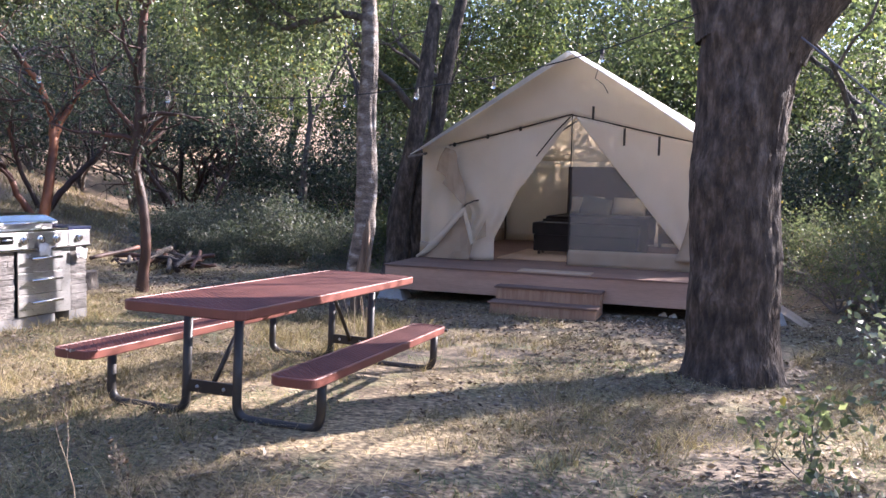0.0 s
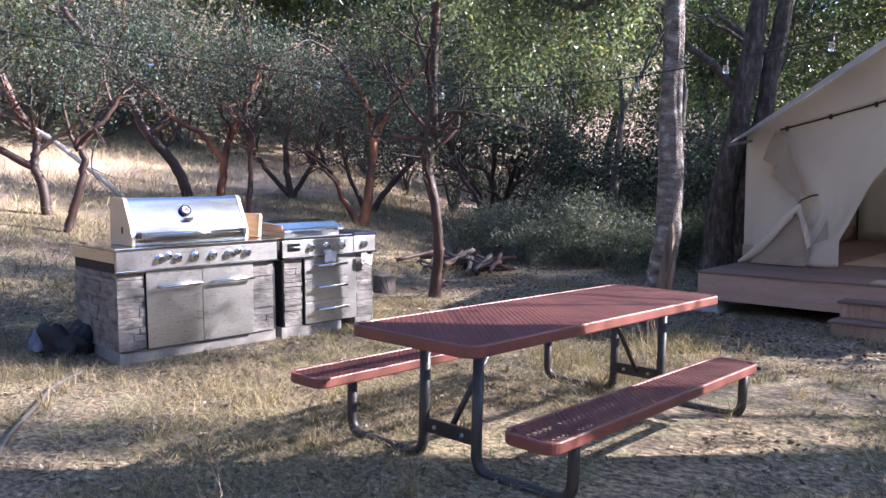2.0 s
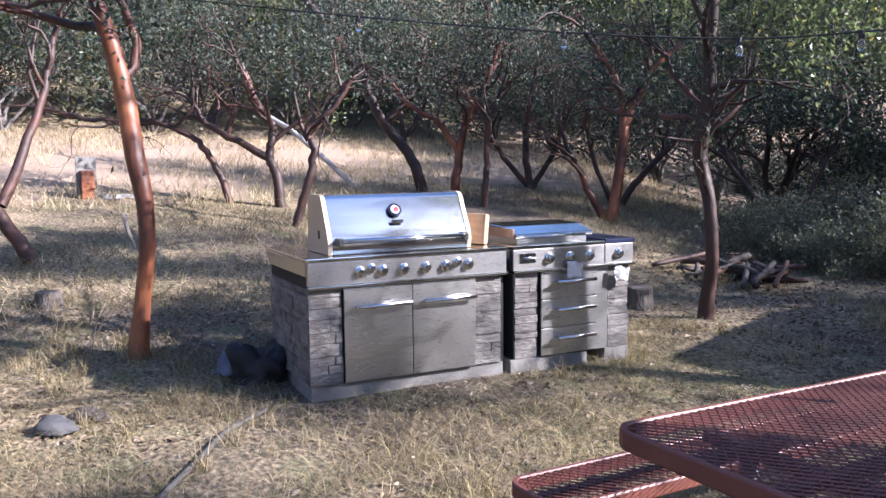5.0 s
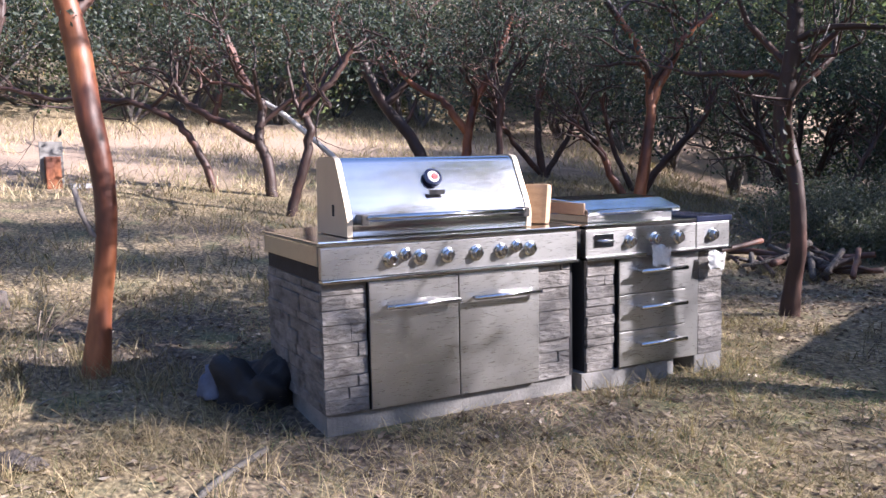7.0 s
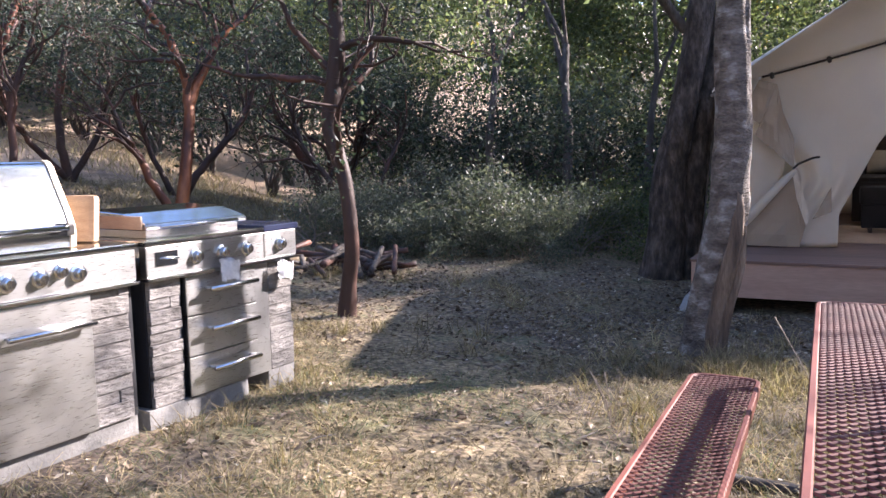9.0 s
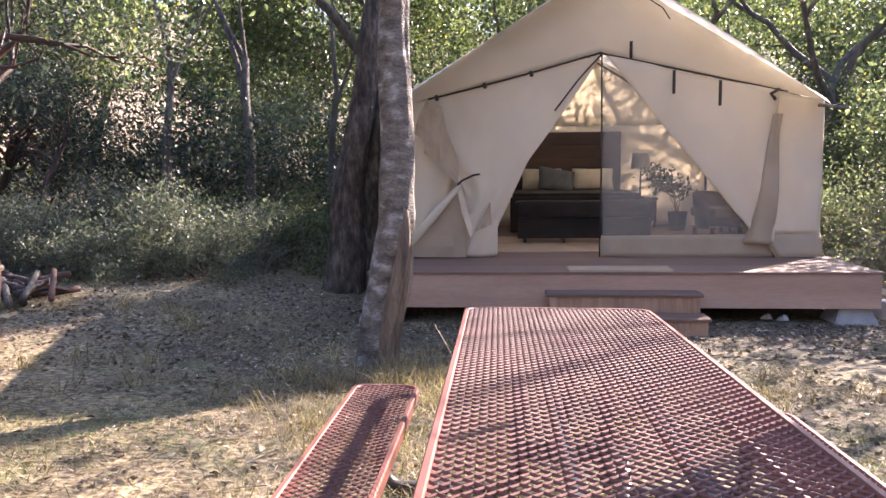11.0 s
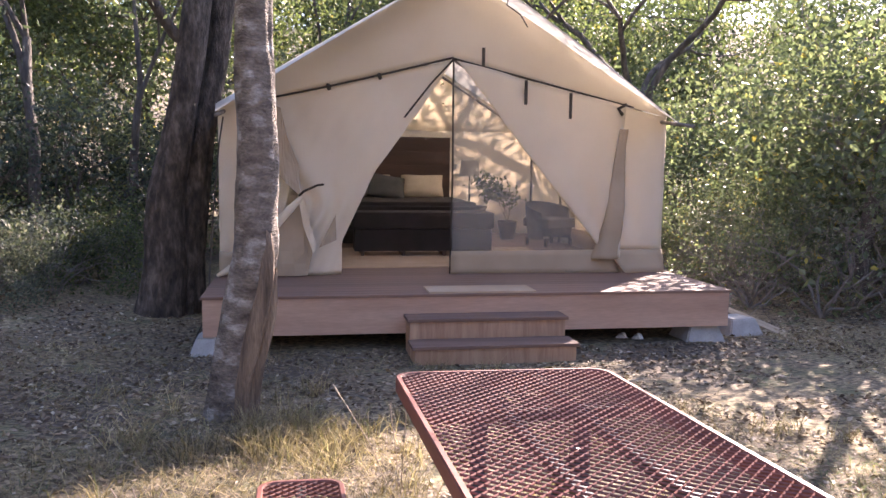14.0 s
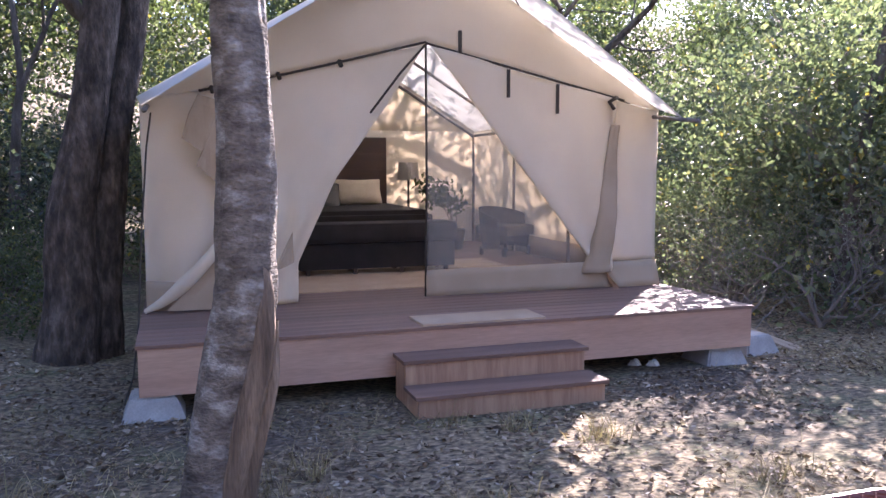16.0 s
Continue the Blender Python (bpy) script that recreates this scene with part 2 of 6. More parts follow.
M_BARKBIG = surface("furrowed_grey_bark", [(0.3, (0.032, 0.025, 0.021)), (0.5, (0.092, 0.072, 0.058)), (0.72, (0.21, 0.17, 0.14))], 9.0, 30.0, 0.95, 0, 1.0, stretch=(1.6, 1.6, 0.6), depth=0.04, fine_amount=0.8)
M_BARKSLIM = surface("pale_lichen_bark", [(0.3, (0.065, 0.052, 0.044)), (0.42, (0.16, 0.135, 0.115)), (0.54, (0.235, 0.20, 0.172)), (0.62, (0.36, 0.34, 0.315)), (0.74, (0.50, 0.48, 0.45))], 8.0, 45.0, 0.9, 0, 1.0, stretch=(0.8, 0.8, 1.45), depth=0.03, fine_amount=0.8)
M_HEART = surface("bare_weathered_wood", [(0.3, (0.07, 0.05, 0.038)), (0.5, (0.20, 0.145, 0.105)), (0.7, (0.33, 0.25, 0.185))], 5.0, 40.0, 0.85, 0, 0.8, stretch=(3, 3, 0.3), depth=0.02, fine_amount=0.6)
M_BARKOAK = surface("grey_oak_bark", [(0.25, (0.05, 0.042, 0.036)), (0.6, (0.13, 0.11, 0.095)), (0.85, (0.22, 0.20, 0.18))], 5.0, 24.0, 0.95, 0, 0.9, stretch=(2, 2, 0.5), depth=0.03, fine_amount=0.6)
M_BARKMANZ = surface("manzanita_bark", [(0.3, (0.022, 0.013, 0.011)), (0.52, (0.055, 0.028, 0.021)), (0.75, (0.17, 0.065, 0.038))], 2.2, 30.0, 0.6, 0, 0.5, stretch=(1, 1, 0.4), depth=0.01, fine_amount=0.5)
M_BARKRED = surface("smooth_red_bark", [(0.38, (0.025, 0.012, 0.010)), (0.50, (0.15, 0.046, 0.020)), (0.68, (0.38, 0.14, 0.052))], 2.5, 30.0, 0.5, 0, 0.4, stretch=(1, 1, 0.35), depth=0.008, fine_amount=0.45)
M_TWIG = surface("grey_dead_wood", [(0.3, (0.12, 0.105, 0.095)), (0.7, (0.26, 0.23, 0.21))], 6, 60, 0.9, stretch=(1, 1, 0.4))
M_WHITEWOOD = surface("bleached_wood", [(0.3, (0.45, 0.42, 0.38)), (0.7, (0.62, 0.59, 0.54))], 6, 50, 0.8)
M_LEAFOAK = leaf_material("oak_leaves", [(0.0, (0.05, 0.068, 0.034)), (0.5, (0.10, 0.125, 0.06)), (0.93, (0.155, 0.18, 0.085)), (1.0, (0.28, 0.23, 0.07))], 0.5, 0.38)
M_LEAFMANZ = leaf_material("grey_green_leaves", [(0.0, (0.020, 0.034, 0.028)), (0.6, (0.046, 0.066, 0.050)), (1.0, (0.12, 0.14, 0.10))], 0.35, 0.6)
M_LEAFBUSH = leaf_material("dusty_shrub_leaves", [(0.0, (0.06, 0.075, 0.06)), (0.6, (0.115, 0.13, 0.105)), (1.0, (0.22, 0.22, 0.17))], 0.38, 0.5)
# lighter than oak leaves: sunlight put into the foliage colour; also colours green grass
M_LEAFBRIGHT = leaf_material("bright_sunlit_leaves", [(0.0, (0.075, 0.098, 0.062)), (0.6, (0.145, 0.172, 0.105)), (0.95, (0.22, 0.235, 0.145)), (1.0, (0.40, 0.30, 0.06))], 0.55, 0.34)
M_LEAFPALE = leaf_material("pale_grey_leaves", [(0.0, (0.10, 0.13, 0.09)), (0.7, (0.22, 0.25, 0.19)), (1.0, (0.38, 0.38, 0.30))], 0.3)
M_STRAW = leaf_material("dry_grass_blades", [(0.0, (0.10, 0.078, 0.043)), (0.55, (0.28, 0.218, 0.122)), (0.86, (0.48, 0.39, 0.235)), (1.0, (0.11, 0.13, 0.045))], 0.25, 0.8)
# brighter copy of the straw blades: the meadow's sunlight is put into the colour
M_MEADOW = leaf_material("sunlit_meadow_grass", [(0.0, (0.26, 0.20, 0.12)), (0.55, (0.46, 0.37, 0.24)), (0.9, (0.62, 0.52, 0.36)), (1.0, (0.20, 0.22, 0.09))], 0.3, 0.8)
M_LITTER = leaf_material("fallen_leaves", [(0.0, (0.06, 0.038, 0.026)), (0.5, (0.19, 0.132, 0.088)), (0.9, (0.34, 0.27, 0.20)), (1.0, (0.50, 0.43, 0.35))], 0.1, 0.75)
M_HOSE = surface("dusty_black_hose", [(0.3, (0.06, 0.055, 0.05)), (0.7, (0.11, 0.10, 0.09))], 5, 80, 0.7)
M_BAG = surface("black_plastic_bag", [(0.3, (0.006, 0.006, 0.008)), (0.7, (0.015, 0.015, 0.018))], 6, 40, 0.7, 0, 0.5)
M_BAGLIGHT = surface("grey_blue_fabric", [(0.3, (0.09, 0.10, 0.15)), (0.7, (0.16, 0.175, 0.23))], 6, 80, 0.8)
M_ROCK = surface("grey_rock", [(0.3, (0.05, 0.05, 0.052)), (0.7, (0.11, 0.108, 0.11))], 5, 40, 0.9, 0, 0.6)
M_WIRE = surface("black_cable", [(0.3, (0.014, 0.014, 0.014)), (0.7, (0.025, 0.025, 0.025))], 5, 60, 0.6)
M_PAPER = surface("crumpled_white_paper", [(0.3, (0.58, 0.57, 0.55)), (0.7, (0.72, 0.71, 0.69))], 8, 60, 0.9)
M_PLANKRAW = surface("weathered_plank", [(0.3, (0.30, 0.23, 0.16)), (0.7, (0.42, 0.33, 0.24))], 4, 45, 0.8, stretch=(0.3, 3, 3))
M_PLINTH = surface("dusty_grey_plinth", [(0.3, (0.17, 0.165, 0.155)), (0.7, (0.27, 0.26, 0.245))], 5, 60, 0.85, 0, 0.4)

# ---- geometry helpers ----
def mesh_np(name, verts, faces, material, smooth=False):
    """A mesh from arrays: verts (n, 3), faces (m, k)."""
    verts, faces = np.asarray(verts, dtype=np.float32), np.asarray(faces, dtype=np.int32)
    me = bpy.data.meshes.new(name)
    k = faces.shape[1]
    me.vertices.add(len(verts))
    me.vertices.foreach_set("co", verts.ravel())
    me.loops.add(faces.size)
    me.loops.foreach_set("vertex_index", faces.ravel())
    me.polygons.add(len(faces))
    me.polygons.foreach_set("loop_start", np.arange(0, faces.size, k, dtype=np.int32))
    me.polygons.foreach_set("use_smooth", np.full(len(faces), smooth))
    me.update(calc_edges=True)
    me.materials.append(material)
    return me


def bm_mesh(name, bm, material, smooth=False):
    me = bpy.data.meshes.new(name)
    bmesh.ops.recalc_face_normals(bm, faces=bm.faces)
    if smooth:
        for f in bm.faces:
            f.smooth = True
    bm.to_mesh(me)
    bm.free()
    me.materials.append(material)
    return me


def part(name, bm, material, parent, label="", smooth=False):
    """Links a bmesh or mesh as one mesh object under a thing or a part."""
    me = bm if isinstance(bm, bpy.types.Mesh) else bm_mesh(name, bm, material, smooth)
    ob = new(name, me)
    ob.parent = parent
    if label:
        tagged(ob, label=label)
    return ob


def thing(name, m, label, category, group="", kind=""):
    ob = new(name)
    ob.empty_display_size = 0.1
    ob.matrix_world = m
    return tagged(ob, label, category, group, kind)


def single(name, bm, material, label, category, group="", kind="", m=None, smooth=False):
    me = bm if isinstance(bm, bpy.types.Mesh) else bm_mesh(name, bm, material, smooth)
    ob = new(name, me)
    if m is not None:
        ob.matrix_world = m
    return tagged(ob, label, category, group, kind)


def box(x0, x1, y0, y1, z0, z1, bevel=0.0, bm=None):
    """A box with bevelled edges, in a new or a given bmesh."""
    tmp = bmesh.new()
    bmesh.ops.create_cube(tmp, size=1.0)
    for v in tmp.verts:
        v.co = Vector(((x0 + x1) / 2 + v.co.x * (x1 - x0), (y0 + y1) / 2 + v.co.y * (y1 - y0), (z0 + z1) / 2 + v.co.z * (z1 - z0)))
    if bevel:
        bmesh.ops.bevel(tmp, geom=list(tmp.edges), offset=bevel, segments=2, affect="EDGES", profile=0.7)
    if bm is None:
        return tmp
    return join(bm, tmp)


def join(bm, tmp):
    me = bpy.data.meshes.new("tmp")
    tmp.to_mesh(me)
    tmp.free()
    bm.from_mesh(me)
    bpy.data.meshes.remove(me)
    return bm


def tube_np(pts, radii, sides=6, cap=True):
    """A tube along points, as arrays of verts and quads."""
    pts = np.asarray(pts, dtype=float)
    n = len(pts)
    radii = np.broadcast_to(np.asarray(radii, dtype=float), (n,))
    tan = np.gradient(pts, axis=0)
    tan /= np.linalg.norm(tan, axis=1)[:, None] + 1e-9
    ref = np.array([0.0, 0.0, 1.0]) if abs(tan[0][2]) < 0.9 else np.array([1.0, 0.0, 0.0])
    a = np.arange(sides) * 2 * np.pi / sides
    verts = []
    u = np.cross(ref, tan[0])
    for i in range(n):
        u = u - tan[i] * np.dot(u, tan[i])
        u /= np.linalg.norm(u) + 1e-9
        w = np.cross(tan[i], u)
        verts.append(pts[i] + radii[i] * (np.cos(a)[:, None] * u + np.sin(a)[:, None] * w))
    verts = np.concatenate(verts)
    i, j = np.meshgrid(np.arange(n - 1), np.arange(sides), indexing="ij")
    q = np.stack([i * sides + j, i * sides + (j + 1) % sides, (i + 1) * sides + (j + 1) % sides, (i + 1) * sides + j], -1).reshape(-1, 4)
    if cap:
        c0, c1 = len(verts), len(verts) + 1
        verts = np.concatenate([verts, pts[:1], pts[-1:]])
        k = np.arange(sides)
        e0 = np.stack([np.full(sides, c0), (k + 1) % sides, k, k], -1)
        base = (n - 1) * sides
        e1 = np.stack([np.full(sides, c1), base + k, base + (k + 1) % sides, base + (k + 1) % sides], -1)
        q = np.concatenate([q, e0[:, [0, 1, 2, 2]], e1[:, [0, 1, 2, 2]]])
    return verts, q


def pipe(name, pts, r, material, sides=8):
    """A tube whose ends are closed, as a mesh."""
    bm = bmesh.new()
    v, q = tube_np(pts, r, sides, cap=False)
    vs = [bm.verts.new(p) for p in v]
    for f in q:
        bm.faces.new([vs[i] for i in f])
    bm.faces.new([vs[i] for i in range(sides)])
    bm.faces.new([vs[len(vs) - 1 - i] for i in range(sides)])
    return bm_mesh(name, bm, material, True)


def bend(points, r=0.08, n=5):
    """Rounds the corners of a polyline."""
    pts = [Vector(p) for p in points]
    out = [pts[0]]
    for a, b, c in zip(pts, pts[1:], pts[2:]):
        d0, d1 = (a - b).normalized(), (c - b).normalized()
        p0, p1 = b + d0 * r, b + d1 * r
        for i in range(n + 1):
            t = i / n
            out.append(p0 * (1 - t) ** 2 + b * 2 * t * (1 - t) + p1 * t * t)
    out.append(pts[-1])
    return [tuple(p) for p in out]


def gather(chunks):
    """Joins (verts, quads) arrays."""
    vs, fs, off = [], [], 0
    for v, f in chunks:
        vs.append(v)
        fs.append(f + off)
        off += len(v)
    return np.concatenate(vs), np.concatenate(fs)


def tubes_mesh(name, tubes, material):
    """tubes: (points, radii, sides). Open ended twigs and limbs in one mesh."""
    v, f = gather([tube_np(p, r, s, cap=False) for p, r, s in tubes])
    return mesh_np(name, v, f, material, True)


def leaves_np(rng, centres, size, flat=0.0, aspect=1.7):
    """Folded four-cornered leaves at the centres, turned at random."""
    n = len(centres)
    d = rng.normal(size=(n, 3))
    d[:, 2] *= 1.0 - flat
    d /= np.linalg.norm(d, axis=1)[:, None]
    e = rng.normal(size=(n, 3))
    e[:, 2] *= 1.0 - flat
    e -= d * (d * e).sum(1)[:, None]
    e /= np.linalg.norm(e, axis=1)[:, None] + 1e-9
    nrm = np.cross(d, e)
    s = size * rng.uniform(0.6, 1.25, (n, 1))
    v = np.stack([centres - d * s, centres + e * s / aspect + nrm * s * 0.18, centres + d * s, centres - e * s / aspect + nrm * s * 0.18], 1).reshape(-1, 3)
    return v, np.arange(4 * n).reshape(-1, 4)


def smooth01(a, b, v):
    t = min(1.0, max(0.0, (v - a) / (b - a)))
    return t * t * (3 - 2 * t)


def ground_z(x, y):
    """Height of the ground: it falls gently towards the tent and climbs beyond the grill."""
    fall = -0.03 * min(6.0, max(0.0, y - 4.5)) * smooth01(-7.5, -4.8, x)
    t = -x - 8.6
    climb = 0.155 * (t / 2 + math.sqrt(t * t / 4 + 0.5)) * (1 - 0.75 * smooth01(0.85, 1.35, y / max(1.0, -x))) - 0.03
    climb = max(0.0, climb) if x < -4 else 0.0
    far = 0.33 * max(0.0, math.hypot(x + 3.0, y - 5.0) - 26.0)
    return min(14.0, far) + fall + climb * smooth01(-4.5, -8.5, x) + 0.02 * noise.noise(Vector((x * 0.8, y * 0.8, 3.1))) * min(1.0, 2.0)


# ---- trees ----
def limb(rng, p, d, length, r0, r1, crook, rise, seg):
    """A crooked path with tapering radii."""
    pts, rad = [p.copy()], [r0]
    n = max(3, int(length / seg))
    for i in range(n):
        d = d + rng.normal(size=3) * crook
        d[2] += rise
        d /= np.linalg.norm(d)
        p = p + d * (length / n)
        pts.append(p.copy())
        rad.append(r0 + (r1 - r0) * (i + 1) / n)
    return np.array(pts), np.array(rad), d


def grow(rng, p, d, length, r, depth, tubes, tips, crook=0.22, rise=0.05, spread=0.8, kids=(2, 3), shrink=0.72, seg=0.16):
    pts, rad, d = limb(rng, np.array(p, float), np.array(d, float), length, r, r * 0.62, crook, rise, seg)
    tubes.append((pts, rad, 7 if r > 0.04 else (5 if r > 0.012 else 3)))
    if depth <= 1:
        tips.extend(pts[len(pts) // 3:])
    if depth == 0:
        return
    for k in range(rng.integers(kids[0], kids[1] + 1)):
        at = len(pts) - 1 if k < 2 else rng.integers(len(pts) // 2, len(pts))
        nd = d + rng.normal(size=3) * spread * np.array([1, 1, 0.55])
        nd /= np.linalg.norm(nd)
        grow(rng, pts[at], nd, length * shrink * rng.uniform(0.75, 1.2), rad[at] * rng.uniform(0.62, 0.85), depth - 1, tubes, tips, crook, rise, spread, kids, shrink, seg)


def crown_centres(rng, tips, count, radius):
    tips = np.array(tips)
    pick = tips[rng.integers(0, len(tips), count)]
    return pick + rng.normal(size=(count, 3)) * radius


def make_tree(name, stems, depth, leaves, leaf_size, radius, bark, foliage, seed, label, low=-1.0, clump=1, **kw):
    """A tree or shrub at the origin: trunk mesh and crown mesh. stems: (base, direction, length, radius) or a path."""
    rng = np.random.default_rng(seed)
    tubes, tips = [], []
    for st in stems:
        if len(st) == 4:
            grow(rng, *st, depth, tubes, tips, **kw)
        else:
            pts, rad, splits = st
            tubes.append((np.array(pts, float), np.array(rad, float), 12))
            for (p, d, ln, r) in splits:
                grow(rng, p, d, ln, r, depth, tubes, tips, **kw)
    root = thing(name, pose(0, 0, 0), label, "shrub" if "shrub" in name or "bush" in name else "tree")
    part("trunk", tubes_mesh("trunk", tubes, bark), None, root)
    if leaves:
        c = crown_centres(rng, tips[::clump], leaves, radius)
        v, f = leaves_np(rng, c[c[:, 2] > low], leaf_size)
        part("crown", mesh_np("crown", v, f, foliage), None, root)
    return root


def spline(points, n=8):
    """A smooth path through points (Catmull-Rom)."""
    P = [np.array(p, float) for p in points]
    P = [2 * P[0] - P[1]] + P + [2 * P[-1] - P[-2]]
    out = []
    for a, b, c, d in zip(P, P[1:], P[2:], P[3:]):
        for i in range(n):
            t = i / n
            out.append(0.5 * (2 * b + (c - a) * t + (2 * a - 5 * b + 4 * c - d) * t * t + (3 * b - a - 3 * c + d) * t ** 3))
    out.append(P[-2])
    return np.array(out)


def bark_trunk(name, path, radii, material, sides=28, rough=0.08, furrow=9, seed=0):
    """A trunk with furrows and lumps."""
    pts = spline(path, 18)
    rad = np.interp(np.linspace(0, 1, len(pts)), np.linspace(0, 1, len(radii)), radii)
    v, f = tube_np(pts, rad, sides, cap=False)
    n = len(pts)
    for i in range(n):
        for j in range(sides):
            k = i * sides + j
            a = j * 2 * math.pi / sides
            nz = 0.6 * noise.noise(Vector((math.cos(a) * furrow / 3, math.sin(a) * furrow / 3, pts[i][2] * 1.3 + seed))) + 0.4 * noise.noise(Vector((math.cos(a) * furrow, math.sin(a) * furrow, pts[i][2] * 5.0 + seed)))
            lump = noise.noise(Vector((math.cos(a) * 1.2, math.sin(a) * 1.2, pts[i][2] * 1.6 + seed + 7)))
            flare = 0.35 * max(0.0, 1 - i / (n * 0.10)) * (0.6 + 0.4 * math.sin(a * 5 + seed))
            v[k] = pts[i] + (v[k] - pts[i]) * (1 + rough * (-abs(nz) * 2 + 0.5) + rough * 0.9 * lump + flare * 0.6)
    return mesh_np(name, v, f, material, True)

# ---- ground ----
def ground():
    xs = np.unique(np.concatenate([-np.geomspace(26, 600, 16), np.arange(-26, 8.01, 0.16), np.geomspace(8.3, 600, 18)]))
    ys = np.unique(np.concatenate([-np.geomspace(4, 600, 16), np.arange(-4, 20.01, 0.16), np.geomspace(20.4, 600, 18)]))
    X, Y = np.meshgrid(xs, ys, indexing="ij")
    Z = np.array([[ground_z(max(x, -60), y) for y in ys] for x in xs])
    v = np.stack([X, Y, Z], -1).reshape(-1, 3)
    ny = len(ys)
    i, j = np.meshgrid(np.arange(len(xs) - 1), np.arange(ny - 1), indexing="ij")
    a = i * ny + j
    f = np.stack([a, a + ny, a + ny + 1, a + 1], -1).reshape(-1, 4)
    single("ground", mesh_np("ground", v, f, M_GROUND, True), None, "dry grassy ground with fallen leaves and bare soil", "ground", kind="structure")


ground()

# ---- tent on its deck ----
DX0, DX1, DY0, DY1, DZ = -4.64, 0.37, 11.08, 17.95, 0.34


def deck():
    root = thing("deck", pose(0, 0, 0), "low reddish timber deck platform carrying the canvas tent", "deck")
    part("fascia", box(DX0, DX1, DY0, DY0 + 0.04, -0.02, DZ - 0.028, 0.003), M_FASCIA, root, "pale red timber fascia board")
    part("fascia", box(DX0, DX0 + 0.04, DY0 + 0.043, DY1, -0.02, DZ - 0.028, 0.003), M_FASCIA, root)
    part("fascia", box(DX1 - 0.04, DX1, DY0 + 0.043, DY1, -0.02, DZ - 0.028, 0.003), M_FASCIA, root)
    n, w = 48, (DY1 - DY0 + 0.02) / 48
    me = bm_mesh("plank", box(DX0 - 0.015, DX1 + 0.015, 0, w - 0.005, -0.026, 0, 0.002), M_DECK)
    for i in range(n):
        ob = part("plank", me, None, root)
        ob.location = (0, DY0 - 0.015 + i * w, DZ)
    for i, x in enumerate((-3.5, -2.2, -0.9)):
        part("joist", box(x - 0.04, x + 0.04, DY0 + 0.06, DY1 - 0.05, 0.0, DZ - 0.03), M_DARKWOOD, root)


def steps():
    root = thing("front_steps", pose(0, 0, 0), "two box steps of red timber up to the deck", "steps")
    x0, x1 = -2.85, -1.39
    for k, (y0, z0, z1) in enumerate(((10.79, ground_z(-2, 10.8) - 0.02, 0.162), (10.47, ground_z(-2, 10.5) - 0.03, -0.015))):
        y1 = DY0 - 0.004 if k == 0 else 10.785
        part("riser", box(x0 + 0.015, x1 - 0.015, y0 + 0.015, y0 + 0.04, z0, z1 - 0.03, 0.002), M_STEPF, root)
        part("side_board", box(x0 + 0.012, x0 + 0.037, y0 + 0.043, y1, z0, z1 - 0.03, 0.002), M_STEPF, root)
        part("side_board", box(x1 - 0.037, x1 - 0.012, y0 + 0.043, y1, z0, z1 - 0.03, 0.002), M_STEPF, root)
        part("tread", box(x0 - 0.01, x1 + 0.01, y0 - 0.01, y1, z1 - 0.028, z1, 0.004), M_DECK, root)


def pier(x, y, top, w=0.235, tilt=0.0):
    """A tapered concrete pier block under the deck."""
    base = ground_z(x, y) - 0.03
    bm = bmesh.new()
    bmesh.ops.create_cube(bm, size=1.0)
    for v in bm.verts:
        s = w if v.co.z > 0 else w * 1.5
        v.co = Vector((v.co.x * s * 1.25, v.co.y * s * 1.25, base + (v.co.z + 0.5) * (top - base)))
    bmesh.ops.bevel(bm, geom=list(bm.edges), offset=0.012, segments=2, affect="EDGES")
    single("pier_block", bm, M_CONC, "tapered grey concrete pier block under the deck edge", "pier block", "pier blocks", m=pose(x, y, 0, 0, 0, tilt))


def cloth(name, grid_fn, nu, nv, material, parent, label="", wr=0.012, seed=0.0, thick=0.004):
    """A sheet of canvas over (u, v) with soft wrinkles and thickness."""
    bm = bmesh.new()
    rows = []
    for j in range(nv + 1):
        row = []
        for i in range(nu + 1):
            u, v = i / nu, j / nv
            p = Vector(grid_fn(u, v))
            w = noise.noise(Vector((p.x * 1.3 + seed, p.y * 1.3, p.z * 1.0))) + 0.5 * noise.noise(Vector((p.x * 4 + p.z * 1.2 + seed, p.y * 4, p.z * 1.6))) + 0.3 * noise.noise(Vector((p.x * 9 - p.z * 4 + seed, p.y * 7, p.z * 5)))
            p += Vector((0.3 * w, -w, 0.15 * w)) * wr * (1 if 0 < v < 1 else 0.3)
            row.append(bm.verts.new(p))
        rows.append(row)
    for j in range(nv):
        for i in range(nu):
            bm.faces.new((rows[j][i], rows[j][i + 1], rows[j + 1][i + 1], rows[j + 1][i]))
    bmesh.ops.recalc_face_normals(bm, faces=bm.faces)
    bmesh.ops.solidify(bm, geom=list(bm.faces), thickness=thick)
    return part(name, bm, material, parent, label, smooth=True)


def quad_fn(a, b, c, d):
    """Bilinear sheet: a lower left, b lower right, c upper right, d upper left."""
    a, b, c, d = Vector(a), Vector(b), Vector(c), Vector(d)
    return lambda u, v: (a * (1 - u) + b * u) * (1 - v) + (d * (1 - u) + c * u) * v


TX0, TX1, TXM, TY0, TY1 = -4.62, 0.30, -2.17, 12.5, 17.75
EAVE, RIDGE = 2.12, 3.62


def roof_z(x):
    t = abs(x - TXM) / (TX1 - TXM)
    return RIDGE + (EAVE - RIDGE) * t


def pipe_z(x):
    """Height of the dark piping over the door panels."""
    return 2.65 - 0.235 * (TXM - x) if x < TXM else 2.65 - 0.225 * (x - TXM)


